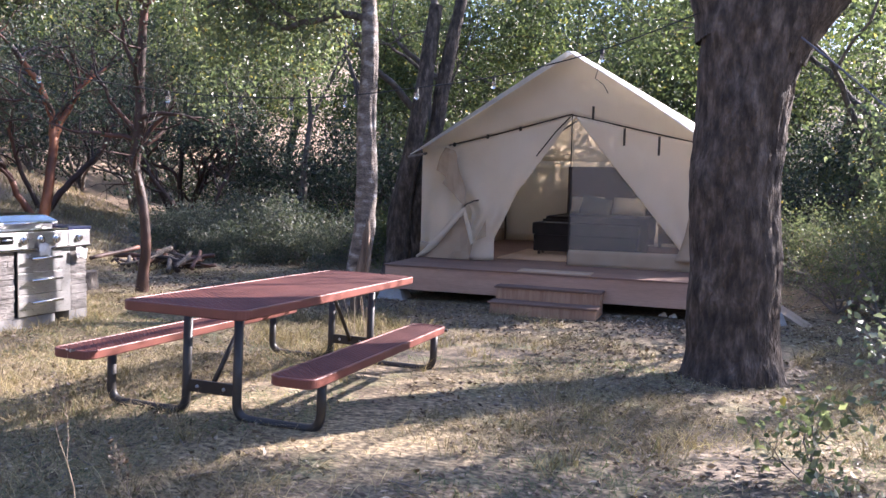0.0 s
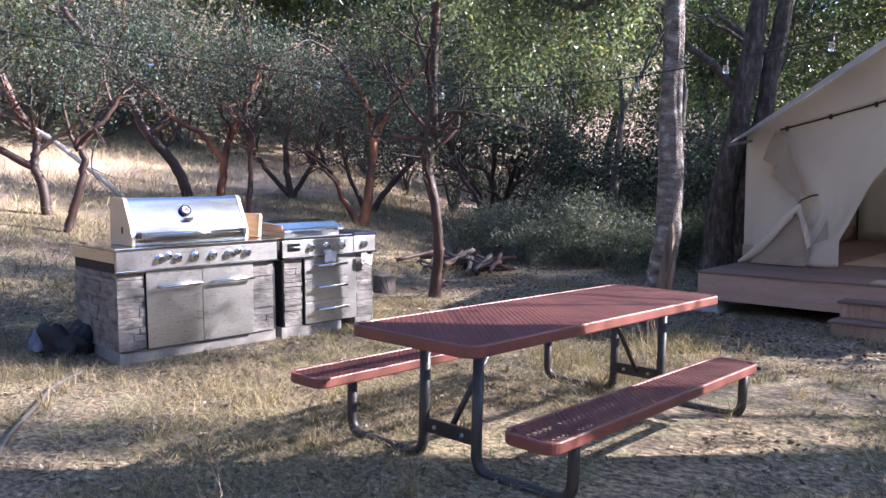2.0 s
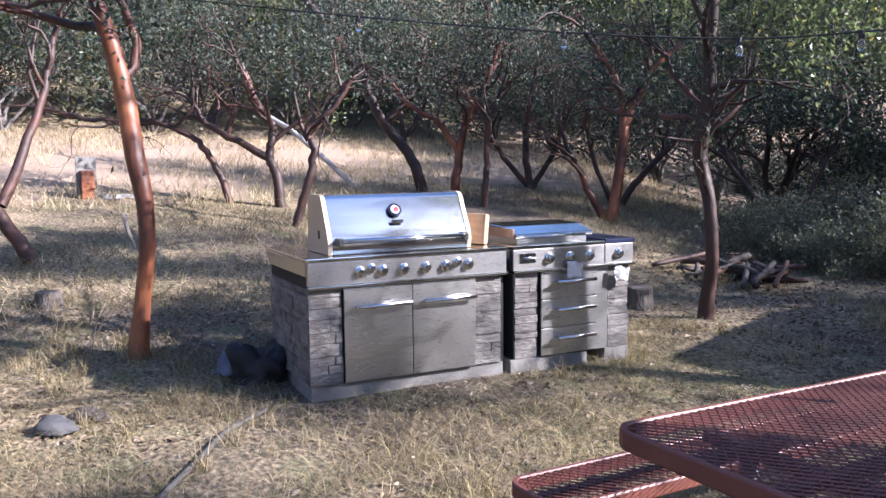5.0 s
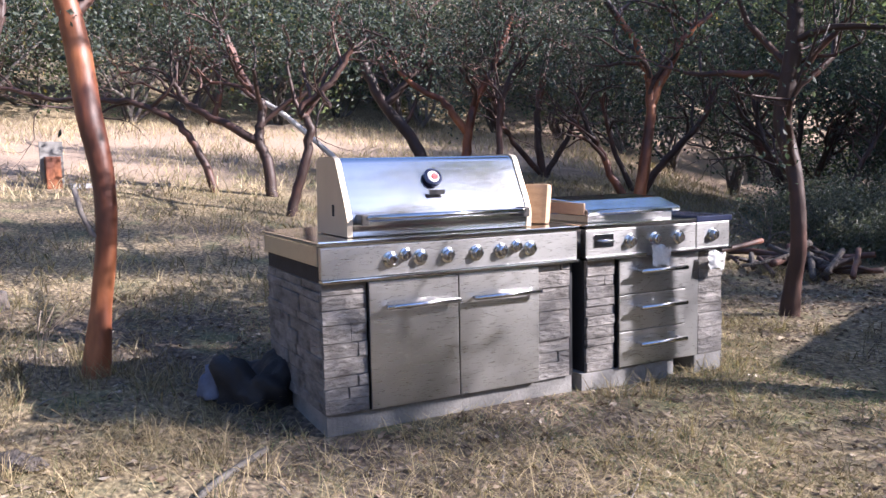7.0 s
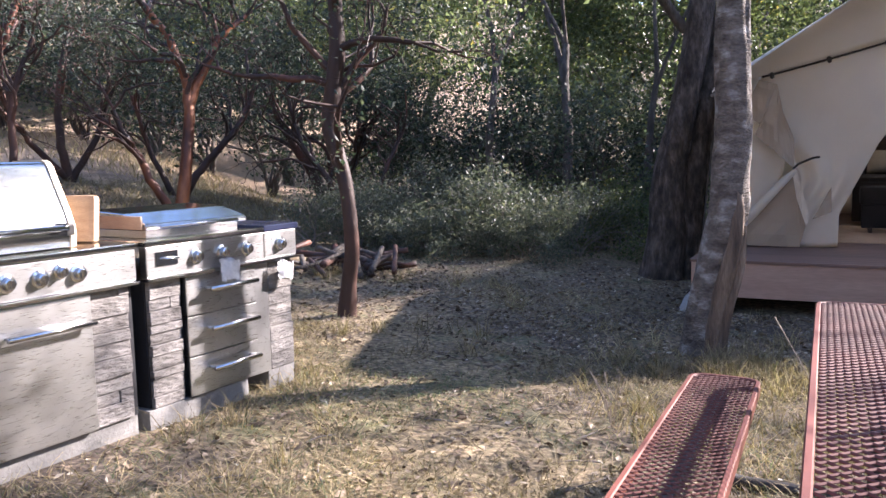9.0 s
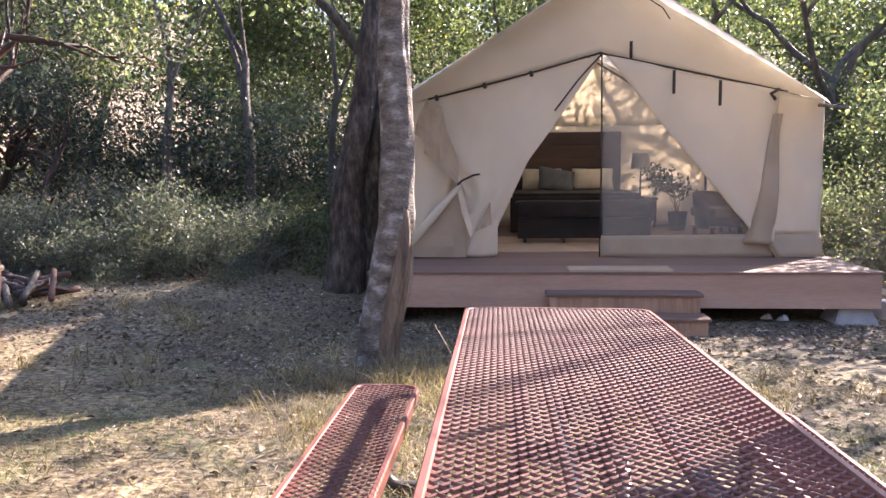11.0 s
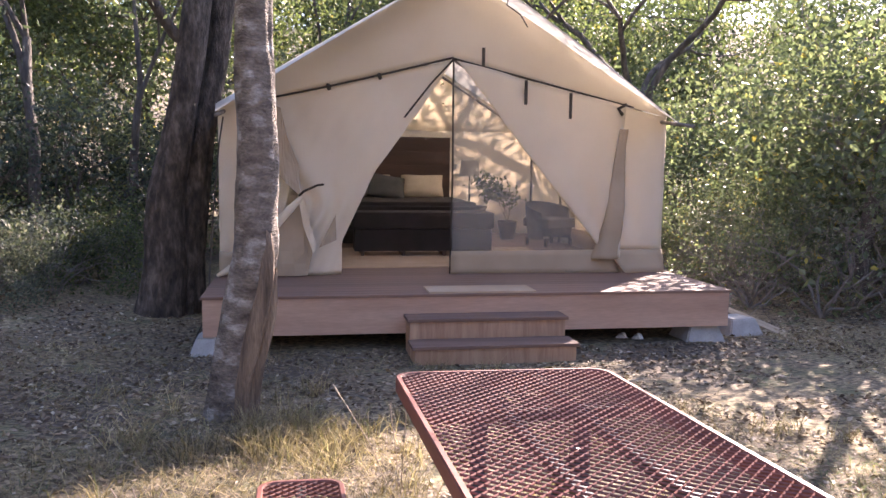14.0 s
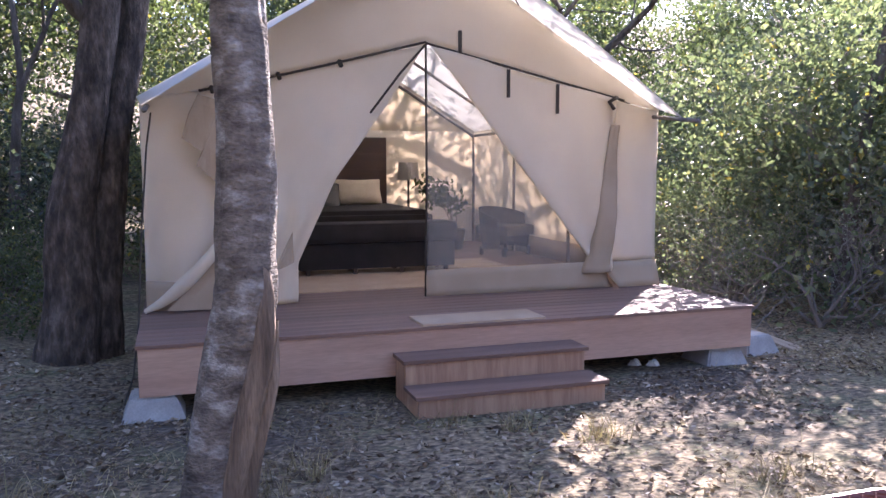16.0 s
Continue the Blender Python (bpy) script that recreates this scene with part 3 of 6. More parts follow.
def tent():
    root = thing("wall_tent", pose(0, 0, 0), "cream canvas wall tent with open door flaps on a timber deck", "tent")
    sod = 0.26
    for nm, x, sd in (("side_wall", TX0, 1.0), ("side_wall", TX1, 5.0)):
        cloth(nm, quad_fn((x, TY0, DZ + sod), (x, TY1, DZ + sod), (x, TY1, EAVE), (x, TY0, EAVE)), 20, 10, M_CANVAS, root, seed=sd)
        cloth("sod_cloth", quad_fn((x, TY0, DZ), (x, TY1, DZ), (x, TY1, DZ + sod), (x, TY0, DZ + sod)), 16, 2, M_SOD, root, "tan lower canvas band", seed=sd)
    cloth("back_wall", quad_fn((TX0, TY1, DZ), (TX1, TY1, DZ), (TX1, TY1, EAVE), (TX0, TY1, EAVE)), 20, 10, M_CANVAS, root, seed=2.0)
    cloth("back_gable", lambda u, v: Vector((TXM + (u - 0.5) * 2 * (TX1 - TXM) * (1 - v), TY1, EAVE + (RIDGE - EAVE) * v)), 20, 8, M_CANVAS, root, seed=9.0)
    # roof slopes with a front overhang that sags towards its tips
    for side, xe in (("roof_slope", TX0 - 0.02), ("roof_slope", TX1 + 0.02)):
        def slope(u, v, xe=xe):
            y = TY0 + (TY1 - TY0 + 0.1) * u
            sag = -0.05 * math.sin(math.pi * v) * math.sin(math.pi * u)
            return Vector((xe + (TXM - xe) * v, y, EAVE + (RIDGE - EAVE) * v + sag))
        cloth(side, slope, 24, 12, M_FLY, root, wr=0.008, seed=3.0)

        def over(u, v, xe=xe):
            x = xe + (TXM - xe) * v
            s = 1 if xe < TXM else -1
            tip = (1 - v) ** 2
            return Vector((x + s * (0.06 if s > 0 else 0.20) * tip * u, TY0 - 0.66 * u - 0.02 * tip * u, EAVE + (RIDGE - EAVE) * v - 0.10 * u - 0.02 * tip * u))
        cloth("roof_overhang", over, 6, 16, M_FLY, root, "white canvas overhang at the front edge", wr=0.01, seed=4.0)
    # front: gable above the piping
    def gable(u, v):
        x = TX0 + (TX1 - TX0) * u
        lo, hi = min(pipe_z(x), roof_z(x)), roof_z(x)
        belly = -0.09 * math.sin(math.pi * min(1, max(0, u))) * math.sin(math.pi * v) - 0.03 * (1 - v)
        return Vector((x, TY0 + belly, lo + (hi - lo) * v))
    cloth("front_gable", gable, 32, 10, M_CANVAS, root, wr=0.032, seed=6.0)
    # left door panel, drawn aside and tied
    def left_panel(u, v):
        z = DZ + 0.01 + (2.65 - DZ) * v
        edge = -3.36 if z < 0.75 else (-3.36 + (z - 0.75) * 0.44 if z < 1.57 else -3.0 + (z - 1.57) * (0.83 / 1.08))
        left = -4.28 + 0.12 * v
        tie = math.exp(-((z - 1.2) / 0.5) ** 2)
        left += 0.50 * tie if z < 1.9 else 0.50 * math.exp(-((1.9 - 1.2) / 0.5) ** 2) * max(0, 1 - (z - 1.9) * 2)
        x = left + (edge - left) * u
        z = DZ + 0.01 + (min(2.65, pipe_z(x) - 0.005) - DZ - 0.01) * v
        fold = 0.045 * math.sin(u * 16 + z * 2.5) * (1 - v) * (1.2 - u) * (0.4 + tie)
        return Vector((x, TY0 - 0.03 - fold - 0.10 * math.sin(math.pi * u) * (1 - v), z))
    cloth("door_flap", left_panel, 56, 44, M_CANVAS, root, "cream door flap tied back beside the opening", wr=0.042, seed=8.0)
    # corner panel left of the tie, with its shaded inner fold
    def left_corner(u, v):
        z = DZ + 0.01 + (EAVE + 0.05 - DZ) * v
        tie = math.exp(-((z - 1.2) / 0.55) ** 2)
        right = -3.95 + 0.1 * v - 0.16 * (1 - tie) - 0.25 * max(0, 0.5 - v)
        x = TX0 + (right - TX0) * u
        z = DZ + 0.01 + (min(EAVE + 0.05, roof_z(x) - 0.01) - DZ - 0.01) * v
        return Vector((x, TY0 - 0.015 + 0.07 * math.sin(u * 7) * (1 - v), z))
    cloth("corner_panel", left_corner, 24, 32, M_CANVAS, root, wr=0.045, seed=11.0)
    def fold(name, outline, y, material, label, seed):
        """A creased sheet of canvas with the given (x, z) outline, hanging near the front wall."""
        bm = bmesh.new()
        bm.faces.new([bm.verts.new((x, y, z)) for x, z in outline])
        bmesh.ops.triangulate(bm, faces=list(bm.faces))
        bmesh.ops.subdivide_edges(bm, edges=list(bm.edges), cuts=5, use_grid_fill=True)
        for v in bm.verts:
            v.co.y -= 0.05 * noise.noise(Vector((v.co.x * 5 + seed, 0, v.co.z * 3))) + 0.02 * noise.noise(Vector((v.co.x * 14, seed, v.co.z * 9)))
        bmesh.ops.solidify(bm, geom=list(bm.faces), thickness=0.004)
        part(name, bm, material, root, label)
    # tan inner faces, with the shade of the folds put into the colour
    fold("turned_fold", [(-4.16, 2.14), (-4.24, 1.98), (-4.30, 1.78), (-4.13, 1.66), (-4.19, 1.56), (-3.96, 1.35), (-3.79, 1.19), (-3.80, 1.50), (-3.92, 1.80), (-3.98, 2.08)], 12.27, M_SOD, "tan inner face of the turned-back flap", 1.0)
    fold("inner_panel", [(-4.46, 0.36), (-3.72, 0.355), (-3.66, 0.60), (-3.70, 0.92), (-3.79, 1.12), (-4.02, 0.82)], 12.30, M_SOD, "tan canvas behind the gathered flap, shade put into its colour", 4.0)
    fold("flap_wedge", [(-3.80, 1.13), (-3.76, 1.16), (-3.62, 0.66), (-3.66, 0.60), (-3.76, 0.88)], 12.20, M_CANVAS, "pale wedge of gathered canvas", 7.0)
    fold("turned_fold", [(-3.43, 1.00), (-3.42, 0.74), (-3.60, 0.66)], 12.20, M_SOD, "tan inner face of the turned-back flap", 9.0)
    band = spline([(-3.77, 12.20, 1.18), (-3.96, 12.20, 0.98), (-4.22, 12.24, 0.68), (-4.46, 12.30, 0.46), (-4.63, 12.34, 0.36)], 7)
    me = tubes_mesh("gathered_edge", [(band, np.interp(np.linspace(0, 1, len(band)), (0, 0.15, 0.6, 1), (0.022, 0.04, 0.06, 0.02)), 10)], M_CANVAS)
    part("gathered_edge", me, None, root, "rolled canvas edge gathered towards the tie")
    cloth("sod_cloth", quad_fn((TX0, TY0 - 0.06, DZ + 0.005), (-4.02, TY0 - 0.10, DZ + 0.005), (-4.10, TY0 - 0.09, DZ + 0.22), (TX0, TY0 - 0.05, DZ + sod)), 10, 4, M_SOD, root, wr=0.02, seed=25.0)
    part("tie", pipe("tie", [(-3.80, 12.22, 1.19), (-3.75, 12.17, 1.24), (-3.62, 12.18, 1.30), (-3.55, 12.20, 1.31)], 0.012, M_STRAP, 6), None, root, "dark webbing tie")
    # right: screen, diagonal panel, rolled flap, corner panel
    cloth("screen", lambda u, v: Vector((TXM + 0.02 + 1.95 * u * (1 - v * 0.98), TY0 - 0.01, 0.58 + (2.62 - 0.58) * v)), 12, 20, M_SCREEN, root, "grey insect screen", wr=0.01, seed=1.0, thick=0.002)
    cloth("screen_hem", quad_fn((TXM, TY0 - 0.03, DZ - 0.01), (-0.2, TY0 - 0.05, DZ - 0.01), (-0.35, TY0 - 0.03, 0.60), (TXM, TY0 - 0.02, 0.585)), 18, 4, M_SOD, root, "tan canvas hem below the screen", wr=0.025, seed=13.0)
    def right_panel(u, v):
        z = 0.50 + (2.64 - 0.50) * v
        edge = -2.12 + (2.62 - z) * 0.83
        x = edge + (-0.22 - edge) * u
        z = 0.50 + (pipe_z(x) - 0.504) * v
        edge = -2.12 + (2.62 - z) * 0.83
        x = max(x, edge)
        return Vector((x, TY0 - 0.045 - 0.02 * math.sin(u * 9), z))
    cloth("door_panel", right_panel, 36, 36, M_CANVAS, root, wr=0.036, seed=15.0)
    def roll(u, v):
        z = 0.50 + 1.45 * v
        cx = -0.40 + 0.20 * v + 0.02 * math.sin(v * 5)
        a = u * 2 * math.pi
        r = 0.028 + 0.075 * (1 - v) ** 1.3 + 0.010 * math.sin(a * 3 + v * 6)
        return Vector((cx + r * 1.5 * math.cos(a), TY0 - 0.08 + r * 0.7 * math.sin(a), z))
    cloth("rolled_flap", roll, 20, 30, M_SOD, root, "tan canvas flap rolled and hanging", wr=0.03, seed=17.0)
    def right_corner(u, v):
        z = DZ + sod + (EAVE - DZ - sod + 0.1) * v
        x = -0.30 + (TX1 + 0.30) * u
        z = DZ + sod + (max(EAVE, min(roof_z(x), pipe_z(x))) - 0.005 - DZ - sod) * v
        return Vector((x, TY0 - 0.02, z))
    cloth("corner_panel", right_corner, 14, 28, M_CANVAS, root, wr=0.04, seed=19.0)
    cloth("sod_cloth", quad_fn((-0.18, TY0 - 0.14, DZ + 0.005), (TX1, TY0 - 0.10, DZ + 0.005), (TX1, TY0 - 0.02, DZ + sod), (-0.36, TY0 - 0.05, DZ + sod)), 8, 4, M_SOD, root, wr=0.02, seed=21.0)
    # piping, straps, toggles, zip
    part("piping", pipe("piping", [(x, TY0 - 0.055, pipe_z(x) + 0.005 - 0.02 * math.sin((x - TX0) * 1.5)) for x in np.linspace(-4.15, TXM, 16)], 0.012, M_STRAP, 6), None, root, "dark edge binding")
    part("piping", pipe("piping", [(x, TY0 - 0.055, pipe_z(x) + 0.005) for x in np.linspace(TXM, -0.12, 16)], 0.012, M_STRAP, 6), None, root)
    part("zip", pipe("zip", [(TXM, TY0 - 0.02, DZ), (TXM + 0.01, TY0 - 0.035, 1.4), (TXM, TY0 - 0.05, 2.65)], 0.011, M_STRAP, 6), None, root)
    part("flap_binding", pipe("flap_binding", [(-2.18, 12.42, 2.64), (-2.42, 12.40, 2.38), (-2.70, 12.40, 2.02)], 0.011, M_STRAP, 6), None, root)
    for x, z0, z1 in ((-1.37, 2.19, 2.45), (-0.86, 2.05, 2.33), (-1.85, 2.58, 2.78)):
        part("strap", box(x - 0.017, x + 0.017, TY0 - 0.085, TY0 - 0.075, z0, z1, 0.002), M_STRAP, root, "dark hanging strap")
    part("strap", pipe("strap", [(-0.22, 12.41, 2.22), (-0.32, 12.38, 2.17), (-0.27, 12.37, 2.10)], 0.02, M_STRAP, 6), None, root)
    for x in (-3.5, -2.97, -4.05):
        part("toggle", pipe("toggle", [(x, TY0 - 0.08, pipe_z(x) - 0.0), (x + 0.01, TY0 - 0.12, pipe_z(x) - 0.045)], 0.022, M_STRAP, 6), None, root)
    # guy line on the corner, poles of the frame
    part("guy_line", pipe("guy_line", [(-4.52, 11.98, 1.96), (-4.56, 11.96, 1.7), (-4.62, 11.90, 1.0), (-4.66, 11.84, 0.35), (-4.70, 11.6, 0.0), (-4.75, 11.3, -0.12)], 0.008, M_STRAP, 6), None, root)
    for y in (12.62, 14.3, 16.0, 17.65):
        for xe in (TX0 + 0.06, TX1 - 0.06):
            part("frame_pole", pipe("frame_pole", [(xe, y, DZ), (xe, y, EAVE - 0.08), (TXM, y, RIDGE - 0.1)], 0.022, M_TWIG, 6), None, root)
    part("ridge_pole", pipe("ridge_pole", [(TXM, TY0, RIDGE - 0.07), (TXM, TY1 + 0.1, RIDGE - 0.07)], 0.025, M_TWIG, 6), None, root)
    for xe in (TX0 + 0.06, TX1 - 0.06):
        part("eave_pole", pipe("eave_pole", [(xe, TY0 - 0.78, EAVE - 0.16), (xe, TY0 + 0.05, EAVE - 0.07), (xe, TY1 + 0.02, EAVE - 0.07)], 0.022, M_TWIG, 6), None, root)


def soft_box(sx, sy, sz, puff=0.25):
    bm = bmesh.new()
    bmesh.ops.create_cube(bm, size=1.0)
    bmesh.ops.subdivide_edges(bm, edges=list(bm.edges), cuts=6, use_grid_fill=True)
    for v in bm.verts:
        x, y, z = v.co * 2
        k = (1 - abs(x) ** 4 * 0.85) * (1 - abs(y) ** 4 * 0.85)
        n = noise.noise(v.co * 3)
        v.co = Vector((x * sx / 2 * (1 - 0.06 * (1 - abs(y))), y * sy / 2 * (1 - 0.06 * (1 - abs(x))), z * sz / 2 * (0.15 + 0.85 * k) + 0.012 * n))
    return bm


def bed():
    root = thing("bed", pose(-2.2, 0, DZ), "bed with dark wood headboard and black bedspread inside the tent", "bed")
    part("headboard", box(-0.93, 0.93, 17.42, 17.50, 0.05, 1.66, 0.012), M_DARKWOOD, root, "tall dark-stained wooden headboard")
    for z in (0.75, 0.98, 1.21, 1.44):
        part("headboard_slat", box(-0.86, 0.86, 17.405, 17.417, z, z + 0.2, 0.004), M_DARKWOOD, root)
    part("footboard", box(-1.0, 1.0, 15.30, 15.36, 0.06, 0.60, 0.03), M_BLANKET, root, "black upholstered footboard")
    part("bedspread", box(-0.96, 0.96, 15.37, 17.38, 0.20, 0.66, 0.06), M_BLANKET, root, "black bedspread")
    for x in (-0.62, 0.0, 0.5):
        part("leg", box(x - 0.025, x + 0.025, 15.31, 15.35, 0.0, 0.06), M_DARKWOOD, root)
    for x, m, rz in ((-0.45, M_PILLOW, 4), (0.42, M_PILLOW, -5)):
        p = single("pillow", soft_box(0.70, 0.42, 0.20), m, "cream pillow leaning on the headboard", "pillow", "pillows on the bed", m=pose(-2.2 + x, 17.18, DZ + 0.84, 55, 0, rz), smooth=True)
    single("cushion", soft_box(0.62, 0.46, 0.16), M_PILLOWG, "grey-green square cushion lying before the pillows", "cushion", m=pose(-2.42, 16.82, DZ + 0.83, 52, 10, 6), smooth=True)


def lathe(profile, n=20):
    """A solid of revolution from (radius, height) pairs."""
    bm = bmesh.new()
    rings = []
    for r, z in profile:
        rings.append([bm.verts.new((r * math.cos(2 * math.pi * i / n), r * math.sin(2 * math.pi * i / n), z)) for i in range(n)])
    for a, b in zip(rings, rings[1:]):
        for i in range(n):
            bm.faces.new((a[i], a[(i + 1) % n], b[(i + 1) % n], b[i]))
    bm.faces.new(rings[0][::-1])
    bm.faces.new(rings[-1])
    return bm


def bedside():
    t = thing("bedside_table", pose(-0.93, 17.4, DZ), "dark low bedside table beside the bed", "table")
    part("top", box(-0.27, 0.27, -0.22, 0.22, 0.47, 0.51, 0.006), M_DARKWOOD, t)
    part("body", box(-0.25, 0.25, -0.20, 0.20, 0.10, 0.467, 0.004), M_DARKWOOD, t)
    part("drawer_front", box(-0.235, 0.235, -0.22, -0.203, 0.26, 0.45, 0.004), M_DARKWOOD, t)
    for x in (-0.22, 0.22):
        for y in (-0.17, 0.17):
            part("leg", box(x - 0.02, x + 0.02, y - 0.02, y + 0.02, 0, 0.098), M_DARKWOOD, t)
    lamp = thing("table_lamp", pose(-0.93, 17.4, DZ + 0.51), "table lamp with linen drum shade on the bedside table", "lamp")
    part("base", lathe([(0.075, 0), (0.075, 0.015), (0.02, 0.03), (0.018, 0.14), (0.026, 0.16), (0.016, 0.2), (0.014, 0.5)]), M_BLACK, lamp, smooth=True)
    part("shade", lathe([(0.165, 0.50), (0.168, 0.505), (0.15, 0.77), (0.147, 0.77), (0.147, 0.75), (0.162, 0.51)]), M_SHADE, lamp, "pale linen drum shade")
    pot = thing("potted_plant", pose(-0.45, 16.6, DZ), "leafy houseplant in a dark pot on the tent floor", "plant")
    part("pot", lathe([(0.12, 0), (0.16, 0.28), (0.17, 0.30), (0.155, 0.30), (0.14, 0.25)]), M_DARKWOOD, pot, smooth=True)
    rng = np.random.default_rng(4)
    tubes, tips = [], []
    for k in range(5):
        grow(rng, (0, 0, 0.27), (rng.normal() * 0.3, rng.normal() * 0.3, 1), 0.42, 0.008, 2, tubes, tips, seg=0.08)
    part("stem", tubes_mesh("stem", tubes, M_TWIG), None, pot)
    v, f = leaves_np(rng, crown_centres(rng, tips, 380, 0.05), 0.05)
    part("foliage", mesh_np("foliage", v, f, M_LEAFOAK), None, pot)
    ch = thing("wicker_armchair", pose(-0.05, 15.6, DZ, 0, 0, 25), "dark wicker tub armchair behind the screen", "armchair")
    def tub(bm_r=0.38):
        bm = bmesh.new()
        ring = []
        for j in range(7):
            ring.append([])
            for i in range(19):
                a = radians(-30 + 240 * i / 18)
                r = bm_r * (0.86 + 0.14 * j / 6)
                h = 0.10 + (0.56 * (0.72 + 0.28 * math.sin(radians(180 * i / 18)))) * j / 6
                ring[j].append(bm.verts.new((r * math.cos(a), r * math.sin(a), h)))
        for j in range(6):
            for i in range(18):
                bm.faces.new((ring[j][i], ring[j][i + 1], ring[j + 1][i + 1], ring[j + 1][i]))
        bmesh.ops.solidify(bm, geom=list(bm.faces), thickness=0.035)
        return bm
    part("shell", tub(), M_WICKER, ch, smooth=True)
    part("seat", box(-0.3, 0.3, -0.3, 0.28, 0.28, 0.42, 0.04), M_WICKER, ch)
    for x in (-0.25, 0.25):
        for y in (-0.2, 0.22):
            part("leg", box(x - 0.02, x + 0.02, y - 0.02, y + 0.02, 0, 0.12), M_DARKWOOD, ch)


def foot_bench():
    root = thing("foot_bench", pose(-2.2, 14.35, DZ), "black upholstered bench at the foot of the bed", "bench")
    part("seat", box(-0.93, 0.93, -0.23, 0.23, 0.36, 0.58, 0.05), M_BLANKET, root, "black padded seat")
    part("apron", box(-0.90, 0.90, -0.20, 0.20, 0.07, 0.357, 0.012), M_BLANKET, root)
    for x in (-0.8, -0.27, 0.27, 0.8):
        for y in (-0.16, 0.16):
            part("leg", box(x - 0.022, x + 0.022, y - 0.022, y + 0.022, 0.0, 0.068, 0.004), M_DARKWOOD, root)


foot_bench()
single("rug", box(-3.45, -0.55, 13.0, 15.2, DZ, DZ + 0.012, 0.004), M_MAT, "flat tan rug on the tent floor", "rug")
deck()
steps()
tent()
bed()
bedside()
single("doormat", box(-2.62, -1.60, 11.09, 11.46, DZ, DZ + 0.018, 0.004), M_MAT, "tan flat doormat on the deck before the door", "doormat")
for px, py, pt in ((-4.55, 11.24, -0.025), (0.16, 11.30, -0.025), (0.72, 11.55, -0.02), (-2.0, 14.5, -0.025), (-4.4, 14.5, -0.025), (0.1, 14.5, -0.025), (-4.4, 17.5, -0.025), (0.1, 17.5, -0.025)):
    pier(px, py, pt, tilt=8 if px > 0.5 else 0)

# ---- picnic table ----
def rounded_rect(w, l, r, n=6):
    pts = []
    for cx, cy, a0 in ((w / 2 - r, l / 2 - r, 0), (-w / 2 + r, l / 2 - r, 90), (-w / 2 + r, -l / 2 + r, 180), (w / 2 - r, -l / 2 + r, 270)):
        for i in range(n + 1):
            a = radians(a0 + 90 * i / n)
            pts.append((cx + r * math.cos(a), cy + r * math.sin(a)))
    return pts


def rim(w, l, r, h, t):
    """A rounded edge band round a slab."""
    bm = bmesh.new()
    sect = [(0, -0.006), (-0.004, 0), (-t + 0.004, 0), (-t, -0.006), (-t, -h + 0.004), (-t + 0.004, -h), (-0.006, -h), (0, -h + 0.008)]
    rings = []
    for off, z in sect:
        rings.append([bm.verts.new((x, y, z)) for x, y in rounded_rect(w + 2 * off, l + 2 * off, max(0.01, r + off))])
    n = len(rings[0])
    for a, b in zip(rings, rings[1:] + rings[:1]):
        for i in range(n):
            bm.faces.new((a[i], a[(i + 1) % n], b[(i + 1) % n], b[i]))
    return bm


def expanded_metal(w, l, r, px=0.044, py=0.0205, sw=0.0017, h=0.0022):
    """Diamond lattice of slit and stretched sheet: crossing zigzag strands, cut to the rounded outline."""
    v, f = [], []
    nx, ny = int(w / px), int(l / py)
    x0, y0 = -nx * px / 2, -ny * py / 2
    def inside(x, y):
        ax, ay = abs(x), abs(y)
        if ax > w / 2 or ay > l / 2:
            return False
        dx, dy = ax - (w / 2 - r), ay - (l / 2 - r)
        return not (dx > 0 and dy > 0 and dx * dx + dy * dy > r * r)
    for j in range(ny):
        for i in range(2 * nx):
            xa, xb = x0 + i * px / 2, x0 + (i + 1) * px / 2
            up = (i + j) % 2 == 0
            ya, yb = y0 + j * py + (0 if up else py), y0 + j * py + (py if up else 0)
            if not (inside(xa, ya) and inside(xb, yb)):
                continue
            tilt = 0.002
            k = len(v)
            for x, y in ((xa, ya), (xb, yb)):
                v += [(x, y - sw, -tilt), (x, y + sw, tilt), (x, y + sw, tilt - h), (x, y - sw, -tilt - h)]
            f += [(k, k + 1, k + 5, k + 4), (k + 1, k + 2, k + 6, k + 5), (k + 2, k + 3, k + 7, k + 6), (k + 3, k, k + 4, k + 7)]
    return mesh_np("expanded_metal", np.array(v), np.array(f), M_REDPAINT)


